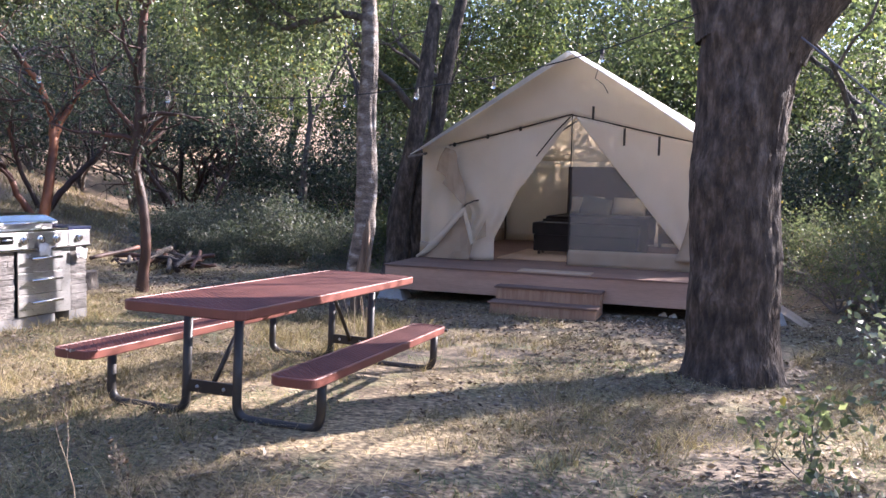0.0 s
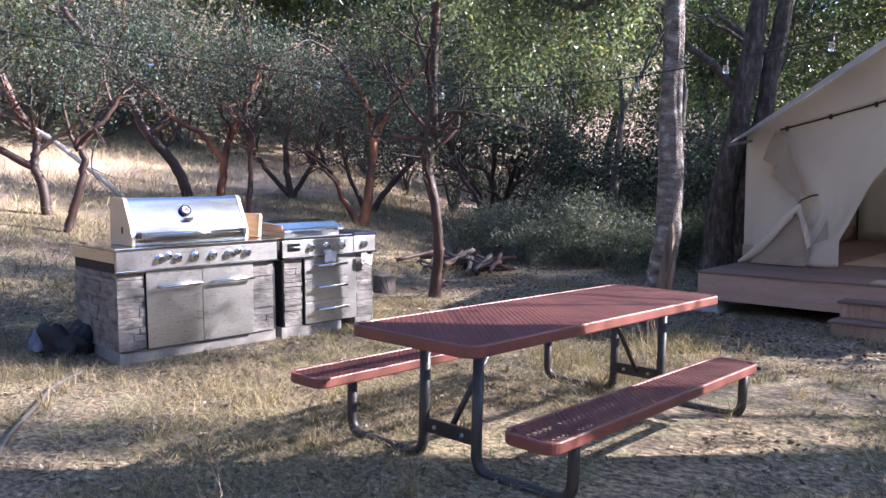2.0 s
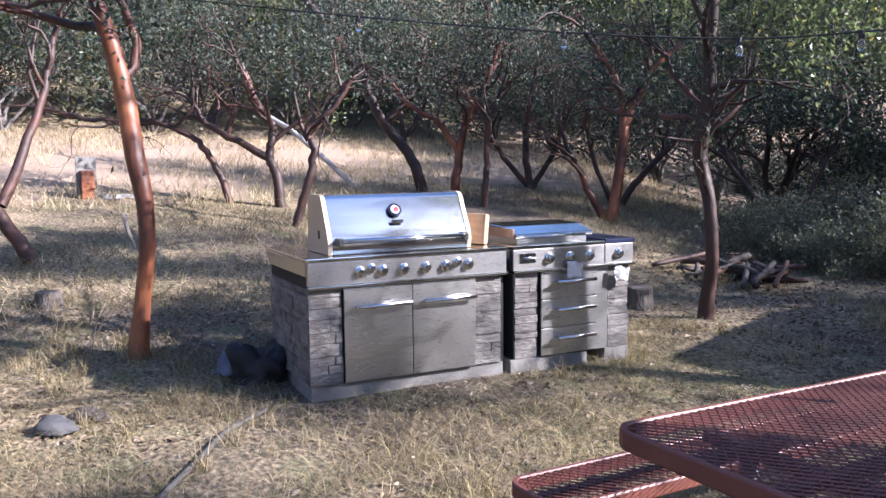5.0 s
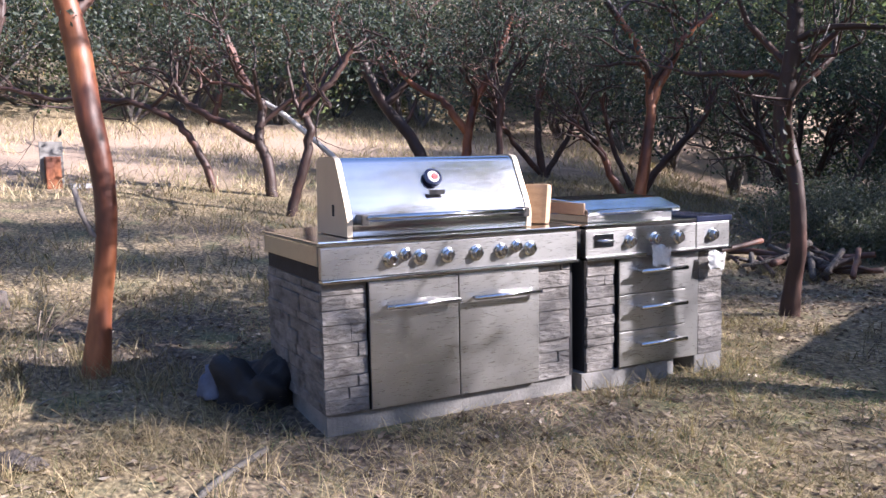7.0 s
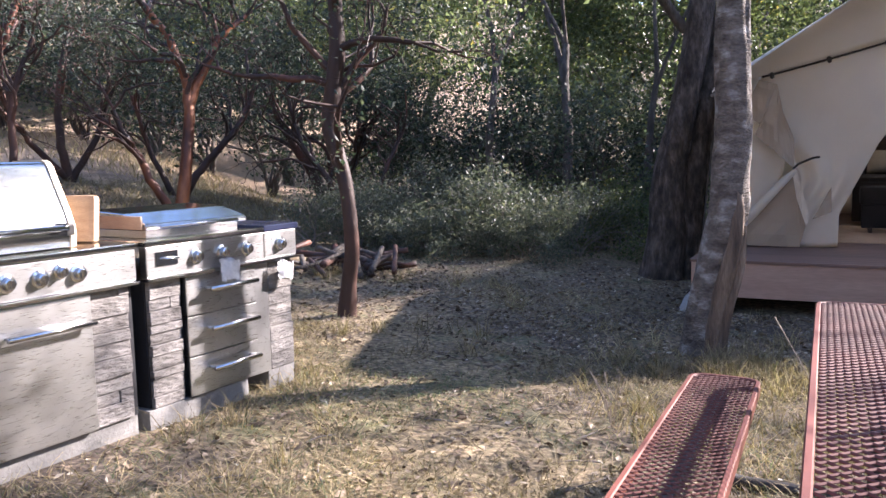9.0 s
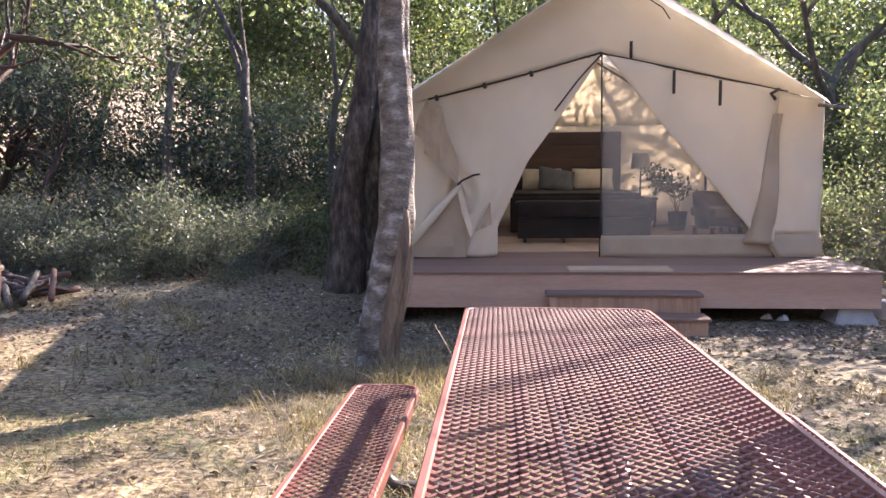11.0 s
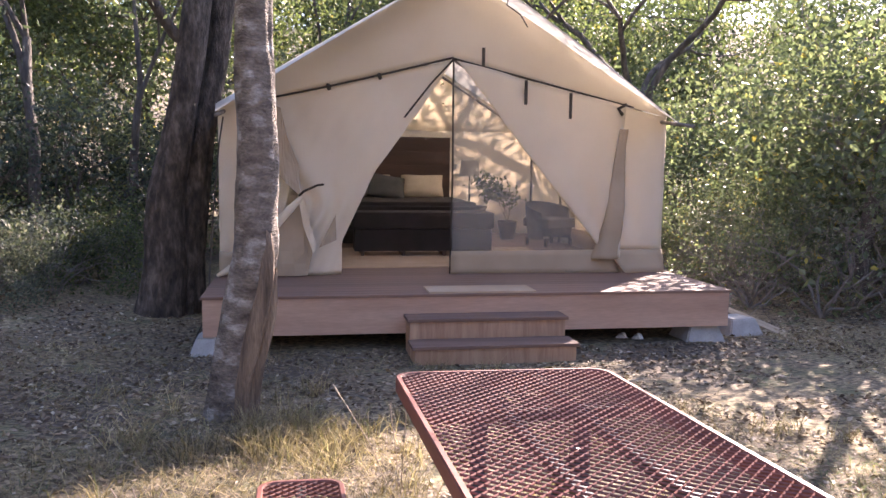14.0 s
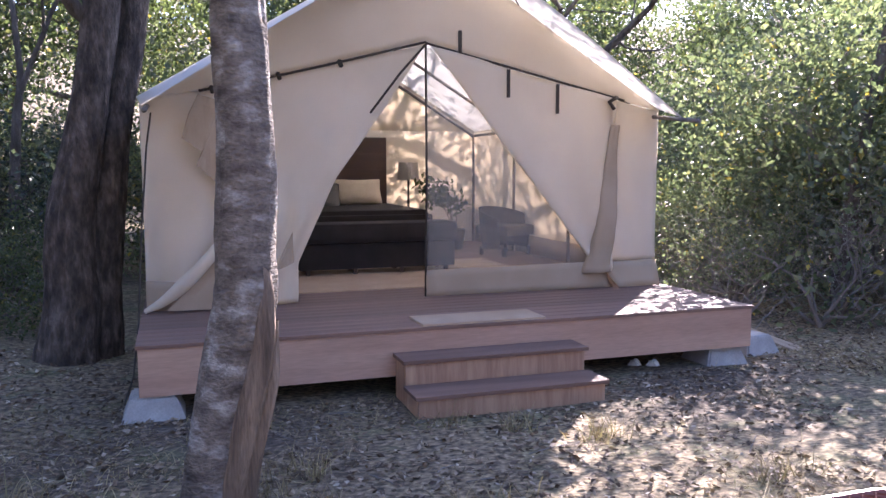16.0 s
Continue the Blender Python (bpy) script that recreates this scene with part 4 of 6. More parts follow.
def picnic_table():
    m = pose(-2.979, 5.495, -0.048, -1.65, 0.68, 0.8)
    root = thing("picnic_table", m, "red coated expanded-metal picnic table with two benches and black legs", "picnic table")
    def slab(name, cx, cy, z, w, l, r, h, label):
        ob = part(name, rim(w, l, r, h, 0.022), M_REDPAINT, root, label, smooth=False)
        ob.location = (cx, cy, z)
        sub = part("expanded_metal", expanded_metal(w - 0.03, l - 0.03, r), None, ob)
        sub.location = (0, 0, -0.004)
        for x in ((-0.13, 0.13) if w > 0.5 else (0.0,)):
            part("support_bar", box(x - 0.018, x + 0.018, -l / 2 + 0.03, l / 2 - 0.03, -0.045, -0.014, 0.003), M_BLACK, ob)
        return ob
    slab("tabletop", 0, 0, 0.785, 0.883, 2.885, 0.09, 0.062, "red expanded-metal tabletop")
    slab("bench_seat", -0.80, -0.10, 0.437, 0.31, 2.72, 0.075, 0.058, "red expanded-metal bench seat")
    slab("bench_seat", 0.78, -0.27, 0.437, 0.30, 2.40, 0.075, 0.058, "red expanded-metal bench seat")
    for y in (-1.08, 1.02):
        for s in (-1, 1):
            pts = bend([(s * 0.19, y, 0.74), (s * 0.19, y, 0.03), (s * 0.79, y, 0.03), (s * 0.79, y, 0.385)], 0.11)
            part("leg", pipe("leg", pts, 0.031, M_BLACK, 10), None, root, "bent black steel tube leg")
        part("cross_plate", box(-0.165, 0.165, y - 0.012, y + 0.012, 0.17, 0.25, 0.004), M_BLACK, root)
        for x in (-0.1, 0.1):
            part("bolt", lathe([(0.012, 0), (0.012, 0.008), (0.007, 0.012)], 8), M_STEEL, root).matrix_local = pose(x, y - 0.012, 0.21, 90)
        inner = 0.45 if y < 0 else -0.45
        part("brace", pipe("brace", [(0, y, 0.21), (0, y + inner * 1.0, 0.735)], 0.017, M_BLACK, 8), None, root)
        part("cross_bar", box(-0.36, 0.36, y - 0.02, y + 0.02, 0.70, 0.738, 0.004), M_BLACK, root)
        for s in (-1, 1):
            part("bench_bar", box(s * 0.79 - 0.12, s * 0.79 + 0.12, y - 0.02, y + 0.02, 0.37, 0.392, 0.003), M_BLACK, root)


picnic_table()

# ---- outdoor kitchen ----
GRILL = pose(-6.61, 4.31, 0.0, 0, 0, 86.3)  # local x along the front, y to the back


def bar_handle(parent, x0, x1, y, z, r=0.013, off=0.05):
    part("handle", pipe("handle", [(x0, y - off, z), (x1, y - off, z)], r, M_STEELH, 10), None, parent, "polished bar handle")
    for x in (x0 + 0.02, x1 - 0.02):
        part("handle_post", pipe("handle_post", [(x, y, z), (x, y - off, z)], 0.008, M_STEELH, 8), None, parent)


def knob(parent, x, y, z, r=0.026):
    ob = part("knob", lathe([(r * 1.25, 0), (r * 1.25, 0.006), (r * 0.9, 0.010), (r * 0.8, 0.035), (r * 0.6, 0.04)], 18), M_STEELH, parent, smooth=False)
    ob.matrix_local = pose(x, y, z, 90)
    g = part("knob_grip", box(-0.005, 0.005, -0.02, 0.02, 0.03, 0.046, 0.002), M_STEELH, ob)


def hood_mesh(x0, x1):
    """The sloping lid: a curved profile carried along the front."""
    prof = [(0.10, 0.99), (0.092, 1.05), (0.098, 1.085), (0.13, 1.16), (0.19, 1.275), (0.235, 1.365), (0.25, 1.385), (0.275, 1.395), (0.50, 1.395), (0.53, 1.37), (0.55, 0.99)]
    bm = bmesh.new()
    a = [bm.verts.new((x0, y, z)) for y, z in prof]
    b = [bm.verts.new((x1, y, z)) for y, z in prof]
    for i in range(len(prof) - 1):
        f = bm.faces.new((a[i], b[i], b[i + 1], a[i + 1]))
        f.smooth = True
    return bm


def hood_side(x0, x1):
    prof = [(0.094, 0.989), (0.085, 1.05), (0.091, 1.088), (0.123, 1.165), (0.183, 1.28), (0.228, 1.37), (0.246, 1.391), (0.275, 1.402), (0.502, 1.402), (0.536, 1.375), (0.556, 0.989)]
    bm = bmesh.new()
    a = [bm.verts.new((x0, y, z)) for y, z in prof]
    b = [bm.verts.new((x1, y, z)) for y, z in prof]
    n = len(prof)
    for i in range(n):
        bm.faces.new((a[i], b[i], b[(i + 1) % n], a[(i + 1) % n]))
    bm.faces.new(a)
    bm.faces.new(b[::-1])
    return bm


def stones(parent, u0, u1, z0, z1, place, rng, depth=0.03):
    """Courses of split ledge stone; place maps (u, out, z) into the unit."""
    z = z0
    while z < z1 - 0.01:
        h = min(rng.choice((0.045, 0.06, 0.075, 0.095)), z1 - z)
        if z1 - z - h < 0.02:
            h = z1 - z
        u = u0
        while u < u1 - 0.005:
            w = min(rng.uniform(0.13, 0.34), u1 - u)
            if u1 - u - w < 0.05:
                w = u1 - u
            out = depth * rng.uniform(0.7, 1.15)
            bm = bmesh.new()
            g = 0.0012
            for k in range(8):
                uu = u + g if k in (0, 3, 4, 7) else u + w - g
                zz = z + g if k in (0, 1, 4, 5) else z + h - g
                oo = 0.0 if k < 4 else out + rng.uniform(-0.004, 0.004)
                bm.verts.new(place(uu, oo, zz + rng.uniform(-0.002, 0.002)))
            bm.verts.ensure_lookup_table()
            for q in ((0, 1, 2, 3), (4, 5, 6, 7), (0, 1, 5, 4), (1, 2, 6, 5), (2, 3, 7, 6), (3, 0, 4, 7)):
                bm.faces.new([bm.verts[i] for i in q])
            bmesh.ops.bevel(bm, geom=list(bm.edges), offset=0.003, segments=1, affect="EDGES")
            part("stone", bm, M_STONE, parent)
            u += w
        z += h


def main_grill():
    rng = random.Random(5)
    root = thing("gas_grill_island", GRILL, "stainless gas grill island with grey stacked-stone panels", "grill")
    body = part("carcass", box(0.035, 1.515, 0.04, 0.98, 0.1, 0.77, 0.003), M_DARK, root, "dark inner carcass")
    part("plinth", box(0.02, 1.54, 0.03, 0.98, -0.03, 0.097, 0.004), M_PLINTH, root, "grey plinth strip")
    part("end_panel", box(1.518, 1.545, 0.03, 0.98, 0.1, 0.965), M_DARK, root)
    part("control_panel", box(0.0, 1.545, -0.02, 0.02, 0.795, 0.955, 0.006), M_STEEL, root, "brushed steel control panel")
    part("drip_rail", box(0.0, 1.55, -0.035, 0.02, 0.775, 0.792, 0.004), M_STEELH, root)
    part("countertop", box(-0.015, 1.555, -0.03, 0.99, 0.958, 0.985, 0.006), M_STEELH, root, "polished steel counter")
    part("side_rail", box(-0.005, 0.012, 0.023, 0.98, 0.86, 0.955, 0.002), M_STEEL, root)
    # dark box standing in for the shade of the gap under the counter
    part("side_gap_shade", box(0.014, 0.03, 0.03, 0.97, 0.772, 0.955), M_DARK, root)
    stones(root, 0.005, 0.245, 0.1, 0.77, lambda u, o, z: (u, 0.037 - o, z), rng)
    stones(root, 1.29, 1.512, 0.1, 0.77, lambda u, o, z: (u, 0.037 - o, z), rng)
    stones(root, 0.04, 0.975, 0.1, 0.77, lambda u, o, z: (0.033 - o, u, z), rng)
    for x0, x1, h0, h1 in ((0.252, 0.765, 0.33, 0.75), (0.771, 1.284, 0.84, 1.27)):
        d = part("door", box(x0, x1, -0.012, 0.03, 0.105, 0.765, 0.005), M_STEEL, root, "brushed steel cabinet door")
        bar_handle(d, h0, h1, -0.012, 0.635)
    for x in (0.37, 0.455, 0.54, 0.70, 0.875, 1.03, 1.13, 1.22):
        knob(root, x, -0.02, 0.875 if x not in (0.455, 1.13) else 0.895, 0.034 if x not in (0.455, 1.13) else 0.027)
    lid = part("hood", hood_mesh(0.215, 1.275), M_STEELH, root, "polished sloping grill hood")
    for x0, x1 in ((0.185, 0.215), (1.275, 1.305)):
        s = part("hood_side", hood_side(x0, x1), M_CAST, lid, "pale hood end panel")
    part("hood_handle", pipe("hood_handle", [(0.27, 0.03, 1.085), (1.22, 0.03, 1.085)], 0.016, M_STEELH, 12), None, lid, "polished tubular hood handle")
    for x in (0.26, 1.23):
        part("handle_bracket", box(x - 0.02, x + 0.02, 0.02, 0.11, 1.05, 1.105, 0.008), M_BLACK, lid)
    th = part("thermometer", lathe([(0.052, 0), (0.052, 0.012), (0.040, 0.018), (0.038, 0.012)], 24), M_BLUELID, lid, "round thermometer with red dial")
    th.matrix_local = pose(0.72, 0.175, 1.28, 58)
    dial = part("dial", lathe([(0.020, 0), (0.020, 0.004)], 24), M_REDBADGE, lid)
    dial.matrix_local = pose(0.728, 0.163, 1.287, 58)
    face = part("dial_face", lathe([(0.034, 0), (0.034, 0.002)], 24), M_PAPER, lid)
    face.matrix_local = pose(0.72, 0.1645, 1.286, 58)
    part("badge", box(0.675, 0.765, 0.105, 0.118, 1.19, 1.215, 0.002), M_DARK, lid).matrix_local = pose(0, 0.012, 0, 0)
    # small dark box standing in for the shade inside a vent slot
    part("vent_slot_shade", box(0.180, 0.184, 0.27, 0.295, 1.09, 1.15), M_DARK, lid)
    return root


def side_burner():
    rng = random.Random(8)
    root = thing("side_burner_island", GRILL, "stainless side-burner unit with drawers and stone panels", "grill")
    part("carcass", box(1.63, 2.72, 0.04, 0.95, 0.1, 0.77, 0.003), M_DARK, root)
    part("plinth", box(1.60, 2.32, 0.012, 0.95, -0.03, 0.097, 0.004), M_PLINTH, root, "pale plinth strip")
    part("plinth", box(2.50, 2.74, 0.012, 0.95, -0.03, 0.097, 0.004), M_PLINTH, root)
    part("control_panel", box(1.60, 2.46, -0.03, 0.02, 0.795, 0.955, 0.006), M_STEEL, root)
    part("control_panel", box(2.465, 2.75, -0.03, 0.02, 0.795, 0.955, 0.006), M_STEEL, root)
    part("drip_rail", box(1.60, 2.765, -0.045, 0.02, 0.775, 0.792, 0.004), M_STEELH, root)
    part("countertop", box(1.595, 2.46, -0.035, 0.95, 0.958, 0.985, 0.006), M_STEELH, root)
    part("blue_lid", box(2.464, 2.77, -0.035, 0.95, 0.958, 0.995, 0.008), M_BLUELID, root, "dark blue glossy lid")
    part("drawer_label", box(1.66, 1.80, -0.036, -0.031, 0.85, 0.925, 0.001), M_STEELH, root)
    bar_handle(root, 1.70, 1.79, -0.034, 0.885, 0.007, 0.02)
    for x in (1.93, 2.12, 2.31, 2.60):
        knob(root, x, -0.03, 0.875, 0.035)
    stones(root, 1.635, 1.845, 0.1, 0.77, lambda u, o, z: (u, 0.037 - o, z), rng)
    stones(root, 2.52, 2.735, 0.1, 0.77, lambda u, o, z: (u, 0.037 - o, z), rng)
    part("filler_panel", box(2.40, 2.515, 0.0, 0.03, 0.1, 0.77, 0.003), M_STEEL, root)
    for z0, z1 in ((0.55, 0.765), (0.325, 0.545), (0.105, 0.32)):
        d = part("drawer", box(1.865, 2.395, -0.012, 0.03, z0, z1, 0.005), M_STEEL, root, "brushed steel drawer front")
        bar_handle(d, 1.98, 2.34, -0.012, z1 - 0.075, 0.014, 0.07)
    bm = bmesh.new()
    prof = [(0.04, 1.03), (0.03, 1.05), (0.045, 1.065), (0.22, 1.115), (0.52, 1.13), (0.56, 1.11), (0.56, 1.03)]
    ends = [[bm.verts.new((x, y, z)) for y, z in prof] for x in (1.67, 2.39)]
    for i in range(len(prof)):
        j = (i + 1) % len(prof)
        bm.faces.new((ends[0][i], ends[1][i], ends[1][j], ends[0][j]))
    bm.faces.new(ends[0])
    bm.faces.new(ends[1][::-1])
    bmesh.ops.bevel(bm, geom=list(bm.edges), offset=0.004, segments=1, affect="EDGES")
    lid = part("burner_lid", bm, M_STEELH, root, "low polished burner lid")
    part("lid_side", box(1.655, 1.667, 0.06, 0.555, 1.035, 1.105, 0.004), M_WOODITEM, lid, "brown end panel of the lid")
    part("lid_base", box(1.70, 2.36, 0.08, 0.54, 0.986, 1.028, 0.004), M_STEEL, root)
    part("lid_handle", pipe("lid_handle", [(1.75, 0.02, 1.045), (2.30, 0.02, 1.045)], 0.012, M_STEELH, 10), None, lid)


main_grill()
side_burner()
single("cutting_board", box(-0.03, 0.03, -0.16, 0.16, 0, 0.24, 0.03), M_WOODITEM, "raw wooden board leaning by the grill hood", "board", m=GRILL @ pose(1.42, 0.33, 0.985, 0, 8, 25))
for px, py, pz, s in ((2.15, -0.06, 0.775, 0.16), (2.62, -0.055, 0.71, 0.15)):
    bm = bmesh.new()
    bmesh.ops.create_grid(bm, x_segments=8, y_segments=6, size=0.5)
    for v in bm.verts:
        n = noise.noise(v.co * 4 + Vector((px, 0, 0)))
        v.co = Vector((v.co.x * s * (1 + 0.3 * n), -0.02 * math.cos(v.co.x * 3) + 0.02 * n, v.co.y * s * 0.75 + 0.02 * n))
    bmesh.ops.solidify(bm, geom=list(bm.faces), thickness=0.003)
    single("paper_towel", bm, M_PAPER, "crumpled white paper hanging from the steel rail", "paper", "papers on the rail", m=GRILL @ pose(px, py, pz, 0, 10, 6), smooth=True)


def lumpy(seed, sx, sy, sz, amp=0.25, cuts=3):
    bm = bmesh.new()
    bmesh.ops.create_icosphere(bm, subdivisions=cuts, radius=1.0)
    for v in bm.verts:
        d = v.co.normalized()
        k = 1 + amp * noise.noise(d * 1.7 + Vector((seed, 0, 0))) + amp * 0.5 * noise.noise(d * 4 + Vector((0, seed, 0)))
        v.co = Vector((d.x * sx * k, d.y * sy * k, max(-0.12 * sz, d.z * sz * k)))
    return bm


def open_sack(seed, sx, sy, sz):
    """A slumped sack with a sunken, creased mouth."""
    bm = lumpy(seed, sx, sy, sz, 0.45, 4)
    for v in bm.verts:
        r = math.hypot(v.co.x / sx, v.co.y / sy)
        if v.co.z > 0.35 * sz and r < 0.72:
            v.co.z -= (0.72 - r) * sz * 1.15
        v.co += Vector((1, 0.6, 0.5)) * 0.022 * noise.noise(Vector((v.co.x * 14, v.co.y * 14, v.co.z * 9 + seed)))
    return bm


bag = thing("black_bag", pose(-7.42, 4.22, ground_z(-7.4, 4.2), 0, 0, 35), "black bag with grey-blue lining slumped beside the grill", "bag")
part("bag_body", open_sack(3, 0.29, 0.24, 0.30), M_BAG, bag, smooth=True)
part("bag_lining", lumpy(5, 0.085, 0.075, 0.15, 0.4), M_BAGLIGHT, bag, "grey-blue lining", smooth=True).location = (-0.19, -0.14, 0.06)

# ---- single trees that the walk passes ----
def high(c, z):
    return c[c[:, 2] > z]


def big_oak():
    root = thing("big_oak", pose(0, 0, 0), "massive furrowed grey oak trunk forking overhead", "tree")
    part("trunk", bark_trunk("trunk", [(0.24, 7.5, -0.2), (0.22, 7.5, 0.5), (0.20, 7.5, 1.3), (0.20, 7.5, 2.1), (0.25, 7.5, 2.8), (0.30, 7.5, 3.3)], [0.40, 0.365, 0.36, 0.365, 0.40, 0.42], M_BARKBIG, 84, 0.13, 13, 2), None, root)
    part("fork", bark_trunk("fork", [(0.12, 7.5, 2.9), (-0.05, 7.5, 3.6), (-0.25, 7.7, 4.8), (-0.6, 8.0, 6.5)], [0.30, 0.28, 0.22, 0.15], M_BARKBIG, 24, 0.10, 9, 5), None, root)
    part("fork", bark_trunk("fork", [(0.42, 7.5, 2.8), (0.85, 7.45, 3.35), (1.5, 7.3, 4.2), (2.3, 7.2, 5.8)], [0.28, 0.24, 0.19, 0.13], M_BARKBIG, 24, 0.10, 9, 9), None, root)
    rng = np.random.default_rng(12)
    tips = []
    # the last three limbs are added overhead, out of view, to dapple the grill
    for p, d in (((-0.6, 8.0, 6.4), (-0.4, 0.2, 1)), ((2.3, 7.2, 5.7), (0.6, -0.2, 0.8)), ((-0.3, 7.7, 5.0), (-0.8, -0.4, 0.5)), ((1.5, 7.3, 4.3), (0.9, 0.5, 0.5)), ((-0.6, 8.0, 6.3), (0.35, 1.0, 0.15)), ((2.3, 7.2, 5.6), (0.1, 1.0, 0.2)), ((2.2, 7.2, 5.5), (0.5, 0.8, 0.15))):
        tubes = []
        grow(rng, p, d, 1.7, 0.10, 4, tubes, tips, rise=0.03, spread=0.7)
        part("limb", tubes_mesh("limb", tubes, M_BARKOAK), None, root)
    v, f = leaves_np(rng, high(crown_centres(rng, tips[::15], 9300, 0.17), 4.4), 0.046)
    part("crown", mesh_np("crown", v, f, M_LEAFOAK), None, root)


def slim_oak():
    root = thing("slim_oak", pose(-0.10, 0.40, 0), "slender leaning oak with pale lichen-spotted bark", "tree")
    part("trunk", bark_trunk("trunk", [(-4.17, 8.78, -0.25), (-4.13, 8.74, 0.1), (-4.06, 8.72, 0.5), (-3.97, 8.7, 0.95), (-3.965, 8.7, 1.2), (-3.95, 8.7, 1.65), (-3.97, 8.7, 2.3), (-3.94, 8.7, 3.2), (-4.0, 8.75, 4.2), (-3.9, 8.9, 5.8)], [0.145, 0.135, 0.132, 0.140, 0.130, 0.128, 0.108, 0.098, 0.09, 0.07], M_BARKSLIM, 48, 0.13, 8, 4), None, root)
    part("bare_wood", bark_trunk("bare_wood", [(-4.085, 8.66, -0.15), (-4.05, 8.635, 0.1), (-3.985, 8.61, 0.4), (-3.915, 8.60, 0.7), (-3.895, 8.605, 0.95), (-3.90, 8.62, 1.15)], [0.050, 0.058, 0.060, 0.056, 0.046, 0.02], M_HEART, 20, 0.16, 5, 8), None, root, "bare brown wood where the bark has split")
    part("bare_wood", bark_trunk("bare_wood", [(-4.00, 8.65, -0.15), (-3.96, 8.63, 0.2), (-3.875, 8.615, 0.55), (-3.85, 8.62, 0.85)], [0.035, 0.036, 0.034, 0.018], M_HEART, 16, 0.16, 5, 3), None, root)
    rng = np.random.default_rng(21)
    tips = []
    for p, d in (((-3.9, 8.9, 5.6), (0.1, 0.2, 1)), ((-4.0, 8.75, 4.2), (-0.9, -0.3, 0.35)), ((-3.97, 8.75, 4.0), (0.7, -0.7, 0.4)), ((-3.95, 8.8, 5.0), (-0.3, 0.8, 0.4)), ((-3.98, 8.73, 3.5), (-0.8, 0.1, 0.5))):
        tubes = []
        grow(rng, p, d, 1.35, 0.05, 4, tubes, tips, rise=0.02, spread=0.7)
        part("limb", tubes_mesh("limb", tubes, M_BARKOAK), None, root)
    v, f = leaves_np(rng, high(crown_centres(rng, tips[::4], 6500, 0.2), 3.0), 0.034)
    part("crown", mesh_np("crown", v, f, M_LEAFOAK), None, root)


def hanging_sprays():
    """Thin drooping twigs on a long limb of the slim oak; sunlight is put into their bright leaf colour."""
    rng = np.random.default_rng(23)
    root = thing("oak_bough", pose(0, 0, 0), "drooping oak bough with sunlit small leaves", "bough")
    main = spline([(-4.05, 9.15, 4.3), (-4.8, 9.0, 4.15), (-5.6, 8.9, 3.95), (-6.5, 8.9, 3.6)], 6)
    tubes, tips = [(main, np.linspace(0.04, 0.015, len(main)), 6)], []
    for k in range(70):
        p = main[rng.integers(3, len(main))] + rng.normal(size=3) * np.array([0.15, 0.3, 0.1])
        ln = rng.uniform(0.5, 1.5)
        q = np.array([p + np.array([rng.normal() * 0.12, rng.normal() * 0.12, -ln]) * t + np.array([0, 0, 0.15 * math.sin(3.1 * t)]) for t in np.linspace(0, 1, 7)])
        tubes.append((q, np.linspace(0.006, 0.002, 7), 4))
        tips.extend(q[1:])
    part("limb", tubes_mesh("limb", tubes, M_BARKOAK), None, root)
    v, f = leaves_np(rng, crown_centres(rng, tips, 9000, 0.09), 0.030)
    part("foliage", mesh_np("foliage", v, f, M_LEAFBRIGHT), None, root)


def dark_oak():
    root = thing("twin_oak", pose(0, 0, 0), "dark twin-trunked oak close behind the tent corner", "tree")
    part("trunk", bark_trunk("trunk", [(-5.32, 13.1, -0.3), (-5.27, 13.1, 0.4), (-5.22, 13.1, 1.2), (-5.05, 13.1, 2.1), (-4.9, 13.15, 3.1), (-4.75, 13.3, 4.6)], [0.27, 0.22, 0.19, 0.15, 0.14, 0.11], M_BARKBIG, 48, 0.14, 10, 3), None, root)
    part("trunk", bark_trunk("trunk", [(-5.08, 13.3, -0.3), (-5.0, 13.3, 0.8), (-4.88, 13.35, 1.8), (-4.72, 13.4, 2.6), (-4.6, 13.4, 3.4), (-4.3, 13.5, 5.0)], [0.19, 0.16, 0.14, 0.125, 0.12, 0.09], M_BARKBIG, 44, 0.14, 10, 6), None, root)
    rng = np.random.default_rng(31)
    tips = []
    for p, d in (((-4.75, 13.3, 4.5), (-0.3, 0.3, 1)), ((-4.3, 13.5, 4.9), (0.5, 0.2, 0.8)), ((-5.0, 13.15, 2.8), (-0.8, -0.3, 0.5)), ((-4.7, 13.5, 3.2), (-0.2, 0.9, 0.5))):
        tubes = []
        grow(rng, p, d, 1.3, 0.07, 4, tubes, tips, rise=0.08, spread=0.6)
        part("limb", tubes_mesh("limb", tubes, M_BARKOAK), None, root)
    v, f = leaves_np(rng, high(crown_centres(rng, tips, 12000, 0.22), 3.0), 0.034)
    part("crown", mesh_np("crown", v, f, M_LEAFOAK), None, root)


